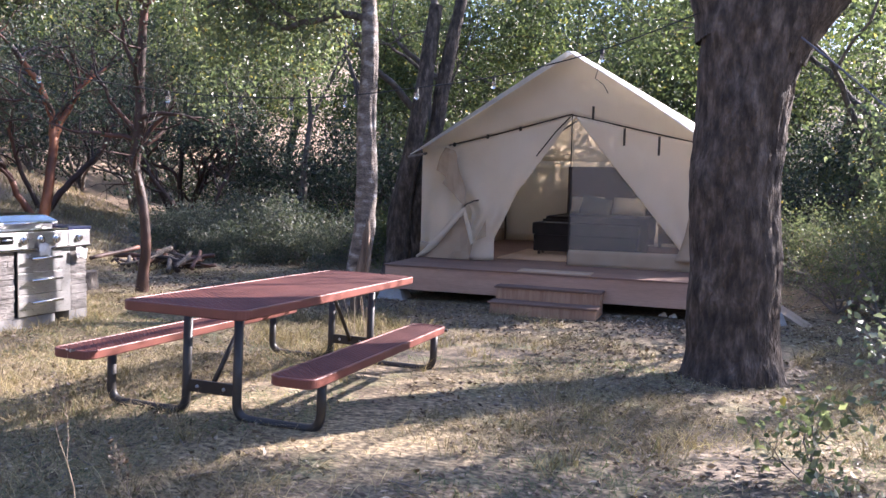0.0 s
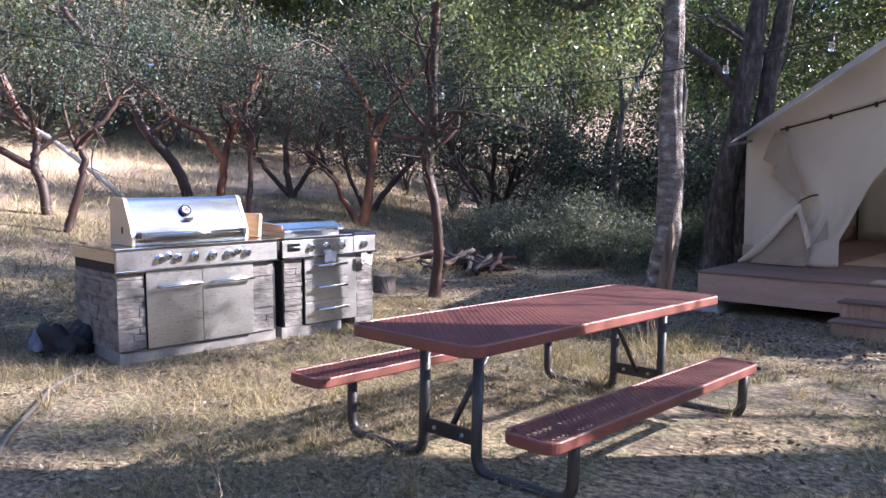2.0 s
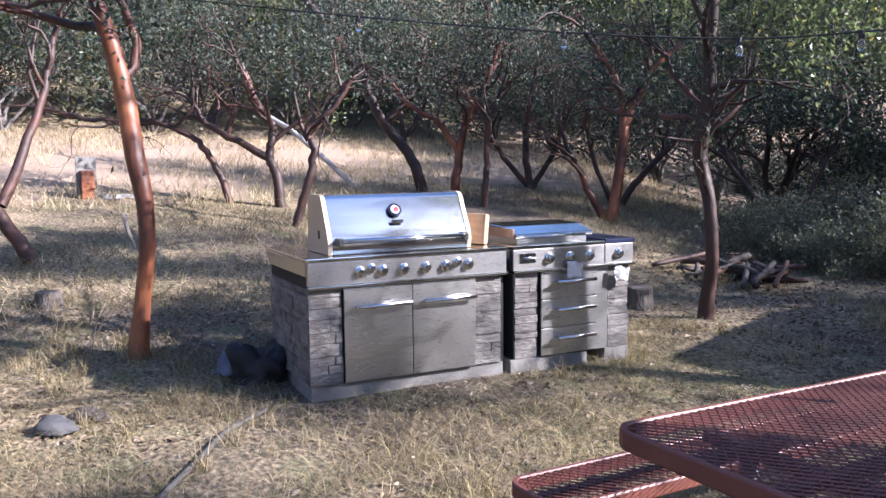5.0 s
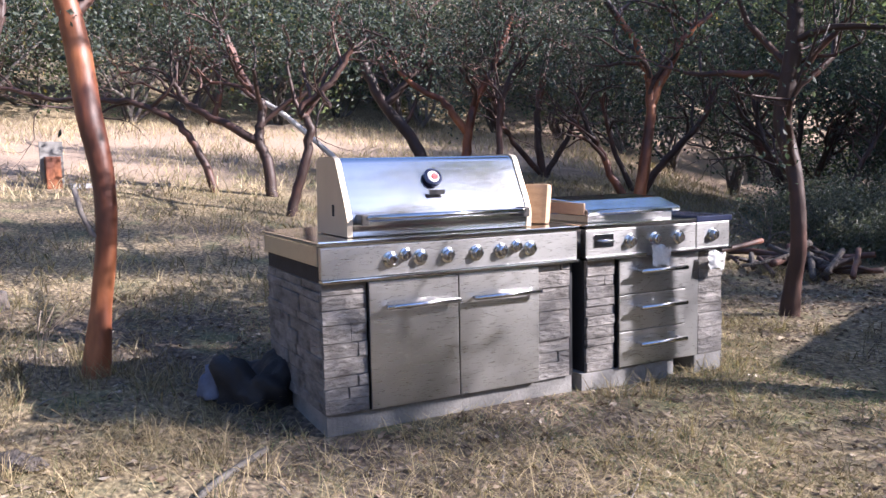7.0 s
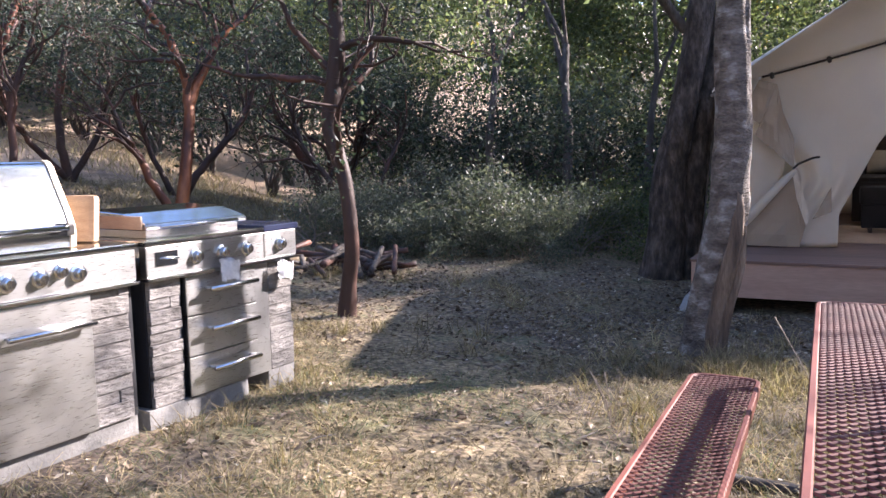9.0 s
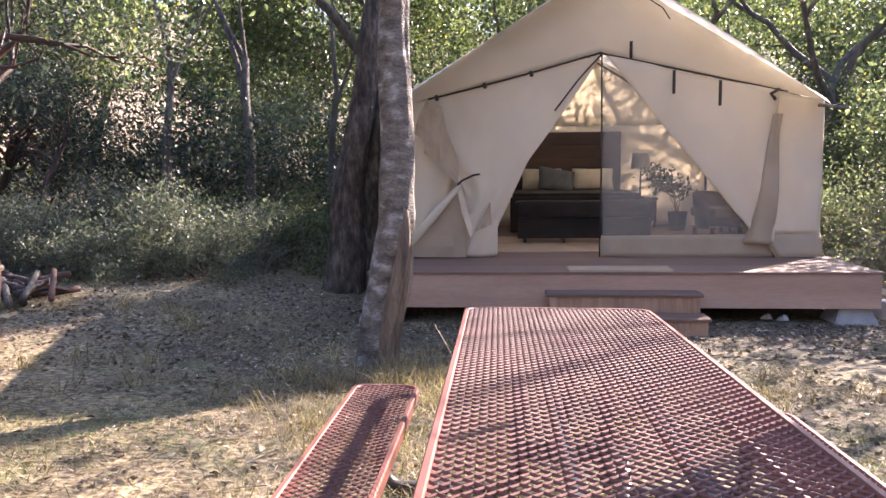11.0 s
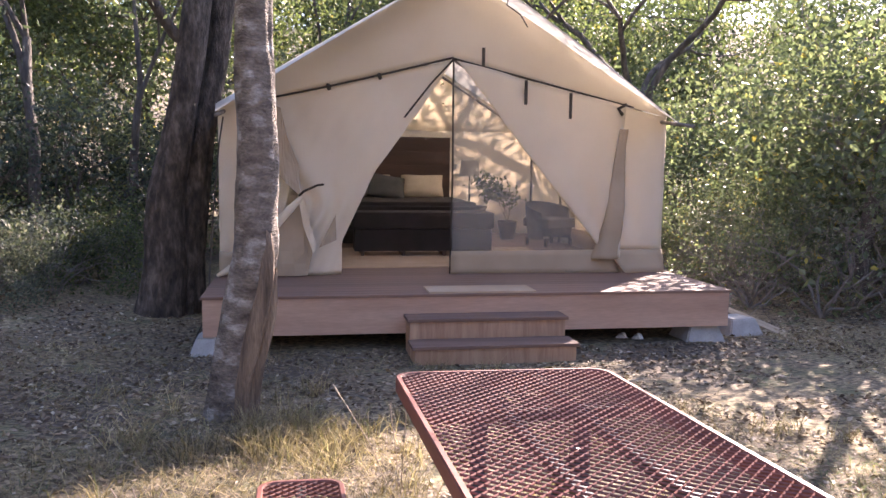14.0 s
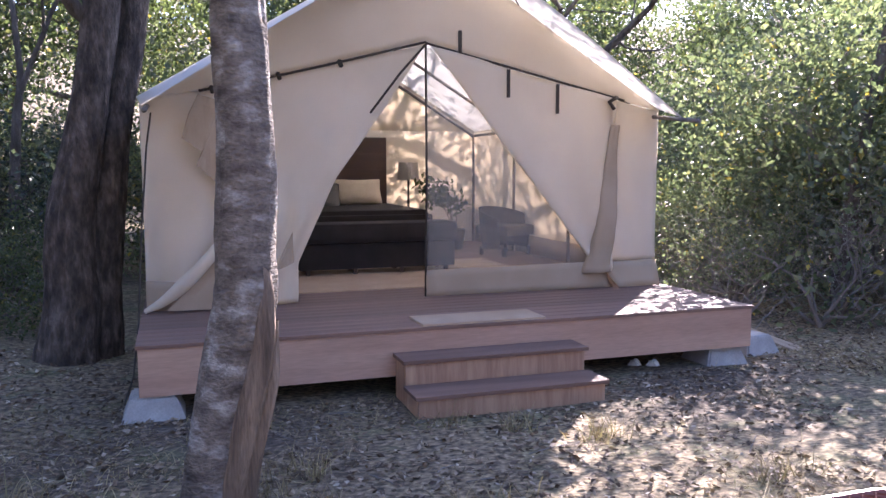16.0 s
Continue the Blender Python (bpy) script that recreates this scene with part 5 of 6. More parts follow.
def red_manzanita():
    root = thing("red_manzanita", pose(0, 0, 0), "smooth orange-red manzanita trunk leaning over dry grass", "tree")
    path = [(-8.35, 3.48, -0.05), (-8.35, 3.55, 0.5), (-8.33, 3.60, 0.9), (-8.35, 3.61, 1.3), (-8.4, 3.56, 1.7), (-8.48, 3.53, 2.1), (-8.55, 3.47, 2.5), (-8.65, 3.38, 2.9), (-8.75, 3.3, 3.4), (-8.8, 3.3, 4.0)]
    part("trunk", bark_trunk("trunk", path, [0.085, 0.064, 0.062, 0.068, 0.077, 0.077, 0.072, 0.062, 0.052, 0.04], M_BARKRED, 20, 0.07, 5, 1), None, root)
    part("dead_branch", pipe("dead_branch", [(-8.31, 3.60, 0.92), (-8.34, 3.52, 0.97), (-8.36, 3.47, 1.10), (-8.37, 3.44, 1.25)], 0.017, M_TWIG, 7), None, root, "grey broken side branch")
    rng = np.random.default_rng(41)
    tips = []
    for p, d in (((-8.50, 3.50, 2.3), (0.1, 0.7, 0.9)), ((-8.8, 3.3, 3.9), (-0.3, 0.1, 1)), ((-8.60, 3.43, 2.7), (-0.8, -0.4, 0.5)), ((-8.75, 3.3, 3.3), (0.4, 0.6, 0.7))):
        tubes = []
        grow(rng, p, d, 0.9, 0.045, 4, tubes, tips, crook=0.3)
        part("limb", tubes_mesh("limb", tubes, M_BARKMANZ), None, root)
    v, f = leaves_np(rng, crown_centres(rng, tips, 6000, 0.14), 0.03)
    part("crown", mesh_np("crown", v, f, M_LEAFMANZ), None, root)


def crooked_manzanita():
    root = thing("crooked_manzanita", pose(0, 0, 0), "dark crooked manzanita stem with bare twisting limbs", "tree")
    path = [(-7.25, 8.87, -0.1), (-7.2, 8.86, 0.3), (-7.15, 8.85, 0.65), (-7.2, 8.85, 1.2), (-7.33, 8.85, 1.65), (-7.30, 8.86, 1.95), (-7.24, 8.86, 2.35), (-7.25, 8.87, 2.8), (-7.2, 8.9, 3.8)]
    part("trunk", bark_trunk("trunk", path, [0.085, 0.068, 0.064, 0.064, 0.070, 0.078, 0.070, 0.062, 0.05], M_BARKMANZ, 16, 0.1, 5, 2), None, root)
    rng = np.random.default_rng(52)
    tips = []
    for p, d in (((-7.3, 8.86, 1.9), (0.8, 0.2, 0.8)), ((-7.27, 8.86, 2.1), (-0.9, 0.0, 0.6)), ((-7.25, 8.87, 2.6), (0.5, -0.5, 0.8)), ((-7.2, 8.9, 3.7), (0, 0, 1)), ((-7.25, 8.87, 2.9), (-0.6, 0.5, 0.7)), ((-7.31, 8.86, 1.8), (0.3, 0.8, 0.8)), ((-7.2, 8.85, 1.25), (0.7, -0.3, 0.7)), ((-7.3, 8.85, 1.55), (-0.8, 0.2, 0.7)), ((-7.28, 8.86, 2.0), (-0.5, -0.7, 0.9)), ((-7.26, 8.86, 2.3), (0.9, 0.3, 0.7))):
        tubes = []
        grow(rng, p, d, 0.75, 0.038, 5, tubes, tips, crook=0.3)
        part("limb", tubes_mesh("limb", tubes, M_BARKMANZ), None, root)
    v, f = leaves_np(rng, crown_centres(rng, tips, 4200, 0.13), 0.026)
    part("crown", mesh_np("crown", v, f, M_LEAFMANZ), None, root)
    # dense high crown, added mostly above view to shade the ground beyond the grill
    tubes, tips = [], []
    for d in ((0.7, 0.2, 0.6), (-0.8, 0.1, 0.6), (0.0, -0.8, 0.7), (0.1, 0.7, 0.8)):
        grow(rng, (-7.2, 8.9, 3.75), d, 0.8, 0.035, 4, tubes, tips, crook=0.28)
    part("limb", tubes_mesh("limb", tubes, M_BARKMANZ), None, root)
    v, f = leaves_np(rng, high(crown_centres(rng, tips, 13000, 0.2), 3.6), 0.038)
    part("crown", mesh_np("crown", v, f, M_LEAFMANZ), None, root)


def leaning_oak():
    root = thing("leaning_oak", pose(0, 0, 0), "dark mossy oak trunk leaning at the edge of the clearing", "tree")
    part("trunk", bark_trunk("trunk", [(-5.05, 2.25, -0.15), (-5.05, 2.22, 0.1), (-5.06, 2.12, 0.57), (-5.1, 1.9, 1.5), (-5.15, 1.6, 2.6), (-5.3, 1.2, 4.2)], [0.20, 0.17, 0.145, 0.14, 0.13, 0.1], M_BARKBIG, 40, 0.13, 9, 12), None, root)
    rng = np.random.default_rng(47)
    tips = []
    for p, d in (((-5.3, 1.2, 4.1), (-0.3, -0.4, 1)), ((-5.2, 1.45, 3.3), (-0.9, -0.3, 0.5)), ((-5.25, 1.3, 3.8), (0.1, -0.9, 0.5))):
        tubes = []
        grow(rng, p, d, 1.2, 0.06, 4, tubes, tips, rise=0.05, spread=0.6)
        part("limb", tubes_mesh("limb", tubes, M_BARKOAK), None, root)
    v, f = leaves_np(rng, high(crown_centres(rng, tips[::3], 5000, 0.2), 3.2), 0.036)
    part("crown", mesh_np("crown", v, f, M_LEAFOAK), None, root)


big_oak()
leaning_oak()
slim_oak()
hanging_sprays()
dark_oak()
red_manzanita()
crooked_manzanita()

# ---- manzanita grove beyond the grill ----
def grove_tree(paths, radius, seed, leaves=4600):
    """A manzanita whose main stems follow the given bends; twigs and leaves grow from their upper ends."""
    rng = np.random.default_rng(seed)
    root = thing("manzanita", pose(0, 0, 0), "dark red crooked manzanita with grey-green leaves", "tree", "manzanita grove")
    tubes, tips = [], []
    for k, path in enumerate(paths):
        pts = spline(path, 6)
        pts += rng.normal(size=pts.shape) * 0.012
        pts[0][2] -= 0.1 if k == 0 else 0.0
        r0 = radius if k == 0 else radius * 0.75
        rad = np.linspace(r0, r0 * 0.5, len(pts))
        part("trunk", tubes_mesh("trunk", [(pts, rad, 9)], M_BARKRED if seed in (66, 69) else M_BARKMANZ), None, root)
        n = len(pts)
        for q in range(7):
            i = int(n * (0.5 + 0.5 * q / 6.5)) if q < 6 else n - 1
            i = min(n - 1, i)
            d = (pts[min(n - 1, i)] - pts[max(0, i - 2)])
            d = d / (np.linalg.norm(d) + 1e-6) + rng.normal(size=3) * np.array([0.7, 0.7, 0.35]) + np.array([0, 0, 0.25])
            grow(rng, pts[i], d / np.linalg.norm(d), rng.uniform(0.6, 0.95), rad[i] * 0.62, 4, tubes, tips, crook=0.28, rise=0.05, spread=0.75, shrink=0.74, kids=(2, 3))
    part("limb", tubes_mesh("limb", tubes, M_BARKMANZ), None, root)
    c = crown_centres(rng, tips, leaves, 0.14)
    base = paths[0][0][2]
    c = c[c[:, 2] > base + 1.75 + 0.6 * rng.uniform(size=len(c))]
    v, f = leaves_np(rng, c, 0.03)
    part("crown", mesh_np("crown", v, f, M_LEAFMANZ), None, root)


grove_tree([[(-15.66, 10.29, 1.0), (-15.93, 10.03, 1.88), (-16.29, 9.58, 2.63), (-16.55, 9.33, 3.44), (-16.92, 8.89, 4.25), (-17.3, 8.45, 5.06)], [(-16.2, 9.7, 2.5), (-16.0, 10.2, 3.1), (-16.0, 10.5, 4.0)]], 0.12, 61)
grove_tree([[(-14.72, 6.96, 0.85), (-14.81, 6.92, 1.42), (-14.92, 6.82, 1.83), (-14.93, 6.91, 2.28), (-15.09, 6.72, 2.69), (-15.3, 6.51, 3.37)], [(-14.91, 6.83, 1.76), (-15.27, 6.31, 2.1), (-15.52, 5.95, 2.38), (-15.74, 5.69, 2.84)]], 0.095, 62)
grove_tree([[(-13.29, 6.64, 0.65), (-13.24, 6.85, 1.3), (-13.23, 6.98, 1.87), (-13.31, 6.9, 2.14), (-13.13, 7.26, 2.49), (-13.03, 7.52, 2.92)]], 0.075, 64)
grove_tree([[(-15.24, 6.26, 0.95), (-15.48, 6.01, 1.72), (-15.73, 5.7, 2.16), (-16.08, 5.17, 2.41), (-16.63, 4.29, 2.47), (-17.2, 3.4, 2.7)]], 0.065, 65, 2600)
grove_tree([[(-15.0, 10.54, 0.9), (-15.02, 10.64, 1.59), (-15.01, 10.82, 2.37), (-14.89, 11.15, 3.04), (-14.79, 11.5, 3.94)], [(-15.04, 10.68, 1.92), (-15.28, 10.39, 2.43), (-15.64, 9.89, 2.83), (-15.9, 9.5, 3.4)]], 0.10, 66)
grove_tree([[(-14.09, 10.63, 0.78), (-14.12, 10.72, 1.48), (-14.16, 10.83, 2.39), (-14.0, 11.1, 3.2)]], 0.07, 67, 3500)
grove_tree([[(-15.68, 12.93, 1.0), (-15.81, 12.87, 1.82), (-15.86, 12.98, 2.82), (-15.83, 13.27, 3.94)], [(-15.7, 12.9, 1.1), (-16.0, 12.3, 1.9), (-16.2, 12.0, 2.7)], [(-15.68, 12.95, 1.1), (-15.4, 13.4, 2.0), (-15.3, 13.6, 3.0)]], 0.09, 68)
grove_tree([[(-12.82, 12.62, 0.45), (-12.82, 12.82, 1.46), (-12.84, 12.97, 2.37), (-13.0, 12.88, 3.18), (-13.36, 12.47, 4.04)], [(-12.84, 12.94, 2.26), (-12.67, 13.44, 3.28), (-12.43, 13.93, 3.81)], [(-12.9, 12.6, 0.45), (-13.2, 12.3, 1.3), (-13.5, 12.0, 2.2)]], 0.11, 69)
grove_tree([[(-14.4, 14.2, 0.6), (-14.1, 14.7, 1.4), (-13.7, 15.3, 2.2), (-13.5, 15.6, 3.2)], [(-14.4, 14.2, 0.6), (-14.7, 13.9, 1.6), (-14.9, 13.7, 2.6)]], 0.085, 70)
grove_tree([[(-13.1, 17.2, 0.05), (-13.3, 17.0, 1.0), (-13.7, 16.6, 2.0), (-14.0, 16.3, 3.0)], [(-13.1, 17.2, 0.05), (-12.8, 17.6, 1.1), (-12.4, 18.0, 2.2)], [(-13.05, 17.2, 0.05), (-13.0, 17.2, 1.3), (-12.9, 17.1, 2.6)], [(-13.1, 17.2, 0.05), (-12.5, 17.0, 0.9), (-11.9, 16.8, 2.0)]], 0.12, 71, 15000)
grove_tree([[(-11.0, 15.2, 0.0), (-11.3, 14.9, 0.8), (-11.8, 14.6, 1.6), (-12.0, 14.5, 2.4)], [(-11.0, 15.2, 0.0), (-10.7, 15.4, 1.0), (-10.4, 15.8, 2.0)]], 0.07, 72, 9000)
grove_tree([[(-25.5, 9.0, 2.5), (-25.3, 9.3, 3.6), (-25.6, 9.2, 4.7), (-25.5, 9.5, 5.6)], [(-25.4, 9.2, 3.2), (-25.9, 8.6, 4.3)]], 0.10, 74)
grove_tree([[(-24.0, 14.2, 2.1), (-23.8, 14.0, 3.2), (-24.1, 13.6, 4.4)], [(-24.0, 14.2, 2.2), (-24.2, 14.9, 3.4), (-24.1, 15.3, 4.5)]], 0.10, 75)
grove_tree([[(-12.0, 3.0, 0.45), (-12.3, 2.5, 1.4), (-12.9, 1.7, 2.5), (-13.2, 1.2, 3.6)], [(-12.2, 2.7, 1.2), (-12.6, 3.2, 2.4), (-12.9, 3.5, 3.6)]], 0.09, 76)

# ---- repeated trees ----
OAKS, THIN, TALL = [], [], []
for sd, h in ((201, 2.6), (202, 2.2), (203, 1.8)):
    stems = [((0, 0, -0.1), (0.08 * (sd - 202), 0.05, 1), h, 0.16)]
    OAKS.append(make_tree("oak", stems, 5, 15000, 0.044, 0.34, M_BARKOAK, M_LEAFOAK, sd, "leafy evergreen oak in the woodland edge", crook=0.14, rise=0.02, spread=0.7, shrink=0.76, kids=(2, 3), seg=0.3))
FAR_OAKS = []
for sd, h in ((221, 2.4), (222, 2.0)):
    FAR_OAKS.append(make_tree("oak", [((0, 0, -0.1), (0.05, 0.05, 1), h, 0.16)], 4, 5500, 0.095, 0.42, M_BARKOAK, M_LEAFOAK, sd, "rounded evergreen oak on the far slope", crook=0.14, rise=0.02, spread=0.7, shrink=0.78, kids=(2, 3), seg=0.45))
for sd, h in ((211, 3.0), (212, 3.4)):
    stems = [((0, 0, -0.1), (0.03, 0.02, 1), h, 0.10)]
    THIN.append(make_tree("oak", stems, 5, 5000, 0.036, 0.17, M_BARKOAK, M_LEAFBRIGHT, sd, "thinly leaved young oak with sunlit leaves", low=3.0, clump=9, crook=0.06, rise=0.07, spread=0.45, shrink=0.66, kids=(2, 3), seg=0.3))
BUSHES = []
for sd, mt, nm, nl, ls in ((301, M_LEAFBUSH, "dusty grey-green shrub in the understory", 7500, 0.028), (302, M_LEAFOAK, "dark green leafy shrub in the understory", 6000, 0.028), (303, M_LEAFBRIGHT, "bright green sunlit shrub in the understory", 3600, 0.028), (304, M_LEAFMANZ, "tall dark green shrub of the understory", 5200, 0.034), (305, M_LEAFBRIGHT, "tall sunlit green shrub of the understory", 6500, 0.034), (306, M_LEAFPALE, "bare twiggy grey shrub with few leaves", 900, 0.024)):
    r = random.Random(sd)
    tall = sd >= 304
    stems = [((0, 0, -0.05), (math.cos(k * 1.3) * (0.35 if tall else 0.9), math.sin(k * 1.3) * (0.35 if tall else 0.9), 1.0 if tall else 0.7), r.uniform(0.9, 1.3) if tall else r.uniform(0.5, 0.8), 0.03 if tall else 0.02) for k in range(6)]
    BUSHES.append(make_tree("shrub", stems, 4 if sd == 306 else 3, nl, ls, 0.20 if tall else 0.15, M_BARKOAK if sd == 304 else M_TWIG, mt, sd, nm, clump=11 if tall else 3, crook=0.25, rise=0.03, spread=0.8, shrink=0.75, kids=(2, 3), seg=0.15))


def copies(kinds, spots, group, smin, smax, seed):
    """Puts copies of the kinds on the spots (x, y[, kind[, size]])."""
    r = random.Random(seed)
    for i, spot in enumerate(spots):
        x, y = spot[0], spot[1]
        src = kinds[i % len(kinds)] if len(spot) < 3 else kinds[spot[2]]
        m = pose(x, y, ground_z(max(x, -60), y) - 0.04, r.uniform(-4, 4), r.uniform(-4, 4), r.uniform(0, 360)) @ Matrix.Scale(r.uniform(smin, smax) * (spot[3] if len(spot) > 3 else 1.0), 4)
        ob = copy_thing(src, m)
        ob.matrix_basis = m
        tagged(ob, group=group)


# brush at the wood's edge, left of the tent
edge = [(-11.2, 14.4, 0), (-10.0, 14.0, 0), (-9.0, 13.6, 0), (-8.0, 13.9, 0), (-7.1, 14.3, 0), (-9.5, 14.9, 5, 0.6), (-8.4, 15.2, 1), (-7.0, 15.6, 1), (-6.3, 15.0, 1), (-6.7, 16.3, 1), (-10.4, 12.8, 5, 0.45), (-6.6, 13.8, 5, 0.5), (-9.0, 13.2, 5, 0.42), (-7.6, 13.4, 5, 0.45), (-8.5, 14.4, 0), (-9.8, 13.2, 0, 0.8), (-8.4, 13.0, 0, 0.7), (-7.2, 13.3, 0, 0.65)]
copies(BUSHES, edge, "brush at the wood's edge", 0.78, 1.08, 2)
tall_left = [(-9.4, 17.4, 3), (-7.4, 18.0, 3), (-7.4, 17.6, 3), (-11.8, 18.8, 3), (-8.4, 20.4, 4), (-13.6, 20.4, 3), (-6.2, 20.6, 4), (-10.6, 21.4, 3)]
copies(BUSHES, tall_left, "tall shrubs in the wood", 1.0, 1.4, 8)
right = [(1.7, 12.9, 5, 0.75), (2.3, 13.6, 2), (2.3, 14.8, 5, 0.75), (2.4, 15.4, 4), (3.4, 14.6, 4), (2.9, 12.6, 5, 0.75), (3.4, 13.2, 5, 0.75), (2.0, 15.4, 2), (4.2, 12.2, 5, 0.75), (4.4, 13.8, 2), (1.3, 16.8, 2), (5.0, 11.2, 5, 0.75), (4.8, 10.2, 5, 0.75), (2.0, 13.4, 5, 0.75), (5.5, 12.6, 5, 0.75), (3.3, 11.9, 5, 0.75), (2.2, 12.2, 5, 0.75), (2.6, 14.2, 5, 0.75)]
copies(BUSHES, right, "undergrowth beside the tent", 0.62, 0.95, 3)
tall_right = [(5.0, 15.6, 4), (3.6, 18.4, 4), (6.2, 14.4, 4), (1.4, 20.0, 3), (5.2, 18.2, 4), (7.0, 16.6, 4), (8.0, 14.6, 4), (7.4, 12.2, 4), (6.4, 19.8, 4), (3.2, 20.4, 4), (-0.6, 20.7, 3), (-2.2, 21.1, 3), (-3.8, 20.9, 3)]
copies(BUSHES, tall_right, "tall shrubs in the wood", 1.0, 1.35, 9)
# the two beyond x = 6 are added to dapple the table and clearing
thin = [(3.4, 13.15, 0), (-4.3, 20.2, 1), (6.6, 11.9, 1), (7.2, 14.6, 0), (-7.6, 16.6, 1, 0.9), (-6.4, 17.0, 0, 0.9), (-9.0, 16.4, 0, 0.85)]
copies(THIN, thin, "young oaks beside the tent", 0.95, 1.2, 5)
# tall shrubs added mostly out of view, to dapple the ground before the steps
shade_shrubs = [(4.6, 13.6, 4), (5.5, 13.0, 4), (6.9, 12.2, 4), (4.9, 14.7, 4), (7.2, 14.6, 4)]
copies(BUSHES, shade_shrubs, "tall shrubs in the wood", 1.5, 1.8, 12)
screen_row = [(7.2, 22.6, 4), (9.4, 21.4, 4), (11.4, 19.6, 3), (-2.8, 21.6, 4), (-0.8, 21.4, 4), (1.2, 21.8, 3), (3.2, 22.0, 4), (5.2, 21.6, 4)]
copies(BUSHES, screen_row, "tall shrubs in the wood", 1.6, 2.0, 10)
# oaks added behind the tent to shade the glade on its left
shade_oaks = [(2.6, 20.4, 0), (0.2, 21.2, 0), (4.3, 20.4, 0, 1.15)]
copies(OAKS, shade_oaks, "oak woodland", 1.15, 1.2, 14)
# woodland behind, far enough for the sun to come over it
wood = [(-13.5, 22.5), (-10.2, 23.4), (-7.4, 22.6), (-4.8, 23.8), (-16.5, 22.0), (-2.0, 24.6), (0.8, 24.0), (3.6, 27.4), (7.0, 26.6), (10.6, 27.2), (13.6, 25.0), (-12.0, 27.0), (-7.0, 27.4), (-1.0, 28.4), (-17.0, 27.4), (-19.6, 24.4)]
copies(OAKS, wood, "oak woodland", 1.05, 1.4, 4)
back = [(-4, -9), (3, -10), (9, -7), (-12, -9), (-20, -7), (15, -2), (17, 5)]
copies(FAR_OAKS, back, "oaks behind the clearing", 1.1, 1.5, 7)
# trees on the slope beyond the meadow
far = [(-30, 3), (-32, 9), (-29, 14), (-33, -3), (-27, 19), (-31, 22), (-25, 23), (-36, 16), (-22, 21), (-36, 6), (-29, -6), (-24, 28), (-38, 11), (-38, -2), (-31, -13), (-40, 22), (-34, 28), (-28, 26), (-43, 4), (-42, 15), (-25, -9), (-20, -13)]
far_brush = [(-26.5, -6, 3), (-27.5, -3.5, 4), (-26.0, -1.0, 3), (-27.0, 1.2, 3), (-26.2, 3.2, 4), (-27.4, 5.0, 3), (-26.0, 7.0, 3), (-27.2, 9.0, 4), (-26.0, 11.2, 3), (-26.8, 13.4, 3), (-25.2, 15.6, 4), (-24.0, 17.6, 3), (-22.0, 18.6, 3), (-20.0, 19.2, 4), (-18.0, 19.0, 3), (-16.2, 19.2, 3)]
copies(BUSHES, far_brush, "brush beyond the meadow", 1.5, 2.2, 16)
far += [(-18, 31), (-12, 33), (-6, 34), (0, 35), (6, 36), (12, 36), (18, 35), (24, 31), (29, 24), (31, 15), (-22, 33), (-3, 39), (5, 40), (-10, 39), (14, 38), (21, 33)]
copies(FAR_OAKS, far, "hillside trees", 1.2, 1.7, 6)
for k, src in enumerate(OAKS + FAR_OAKS + THIN + BUSHES):
    src.matrix_world = pose(-23.0 - 2.6 * (k % 4), 30.5 + 2.6 * (k // 4), ground_z(-23, 30) - 0.1, 0, 0, 40 * k)

# ---- ground cover ----
def grass_np(rng, xy, hmin, hmax, width, lean=0.5):
    """Bent blades of two quads."""
    n = len(xy)
    z = np.array([ground_z(x, y) for x, y in xy]) - 0.01
    p0 = np.column_stack([xy, z])
    h = rng.uniform(hmin, hmax, n)[:, None]
    a = rng.uniform(0, 2 * np.pi, n)
    side = np.column_stack([np.cos(a), np.sin(a), np.zeros(n)]) * width
    out = rng.normal(size=(n, 3)) * lean
    out[:, 2] = 1.0
    p1 = p0 + out * h * 0.55
    out2 = out * np.array([1.9, 1.9, 0.75])
    p2 = p1 + out2 * h * 0.45
    v = np.stack([p0 - side, p0 + side, p1 + side * 0.8, p1 - side * 0.8, p2 + side * 0.15, p2 - side * 0.15], 1).reshape(-1, 3)
    k = np.arange(n)[:, None] * 6
    f = np.concatenate([k + np.array([[0, 1, 2, 3]]), k + np.array([[3, 2, 4, 5]])])
    return v, f


def scatter(rng, n, x0, x1, y0, y1, keep, freq=0.5, thr=0.0):
    """Points in a rectangle, in drifts, where keep allows."""
    pts = []
    while len(pts) < n:
        x, y = rng.uniform(x0, x1), rng.uniform(y0, y1)
        if noise.noise(Vector((x * freq, y * freq, 1.7))) + 0.35 * noise.noise(Vector((x * 2.1, y * 2.1, 5.0))) + rng.normal() * 0.12 > thr and keep(x, y):
            pts.append((x, y))
    return np.array(pts)


def clear(x, y):
    if DX0 - 0.03 < x < DX1 + 0.03 and y > DY0 - 0.03:
        return False
    if -2.9 < x < -1.35 and y > 10.44:
        return False
    if -7.62 < x < -6.52 and 4.25 < y < 7.1:
        return False
    return (x - 0.24) ** 2 + (y - 7.5) ** 2 > 0.17


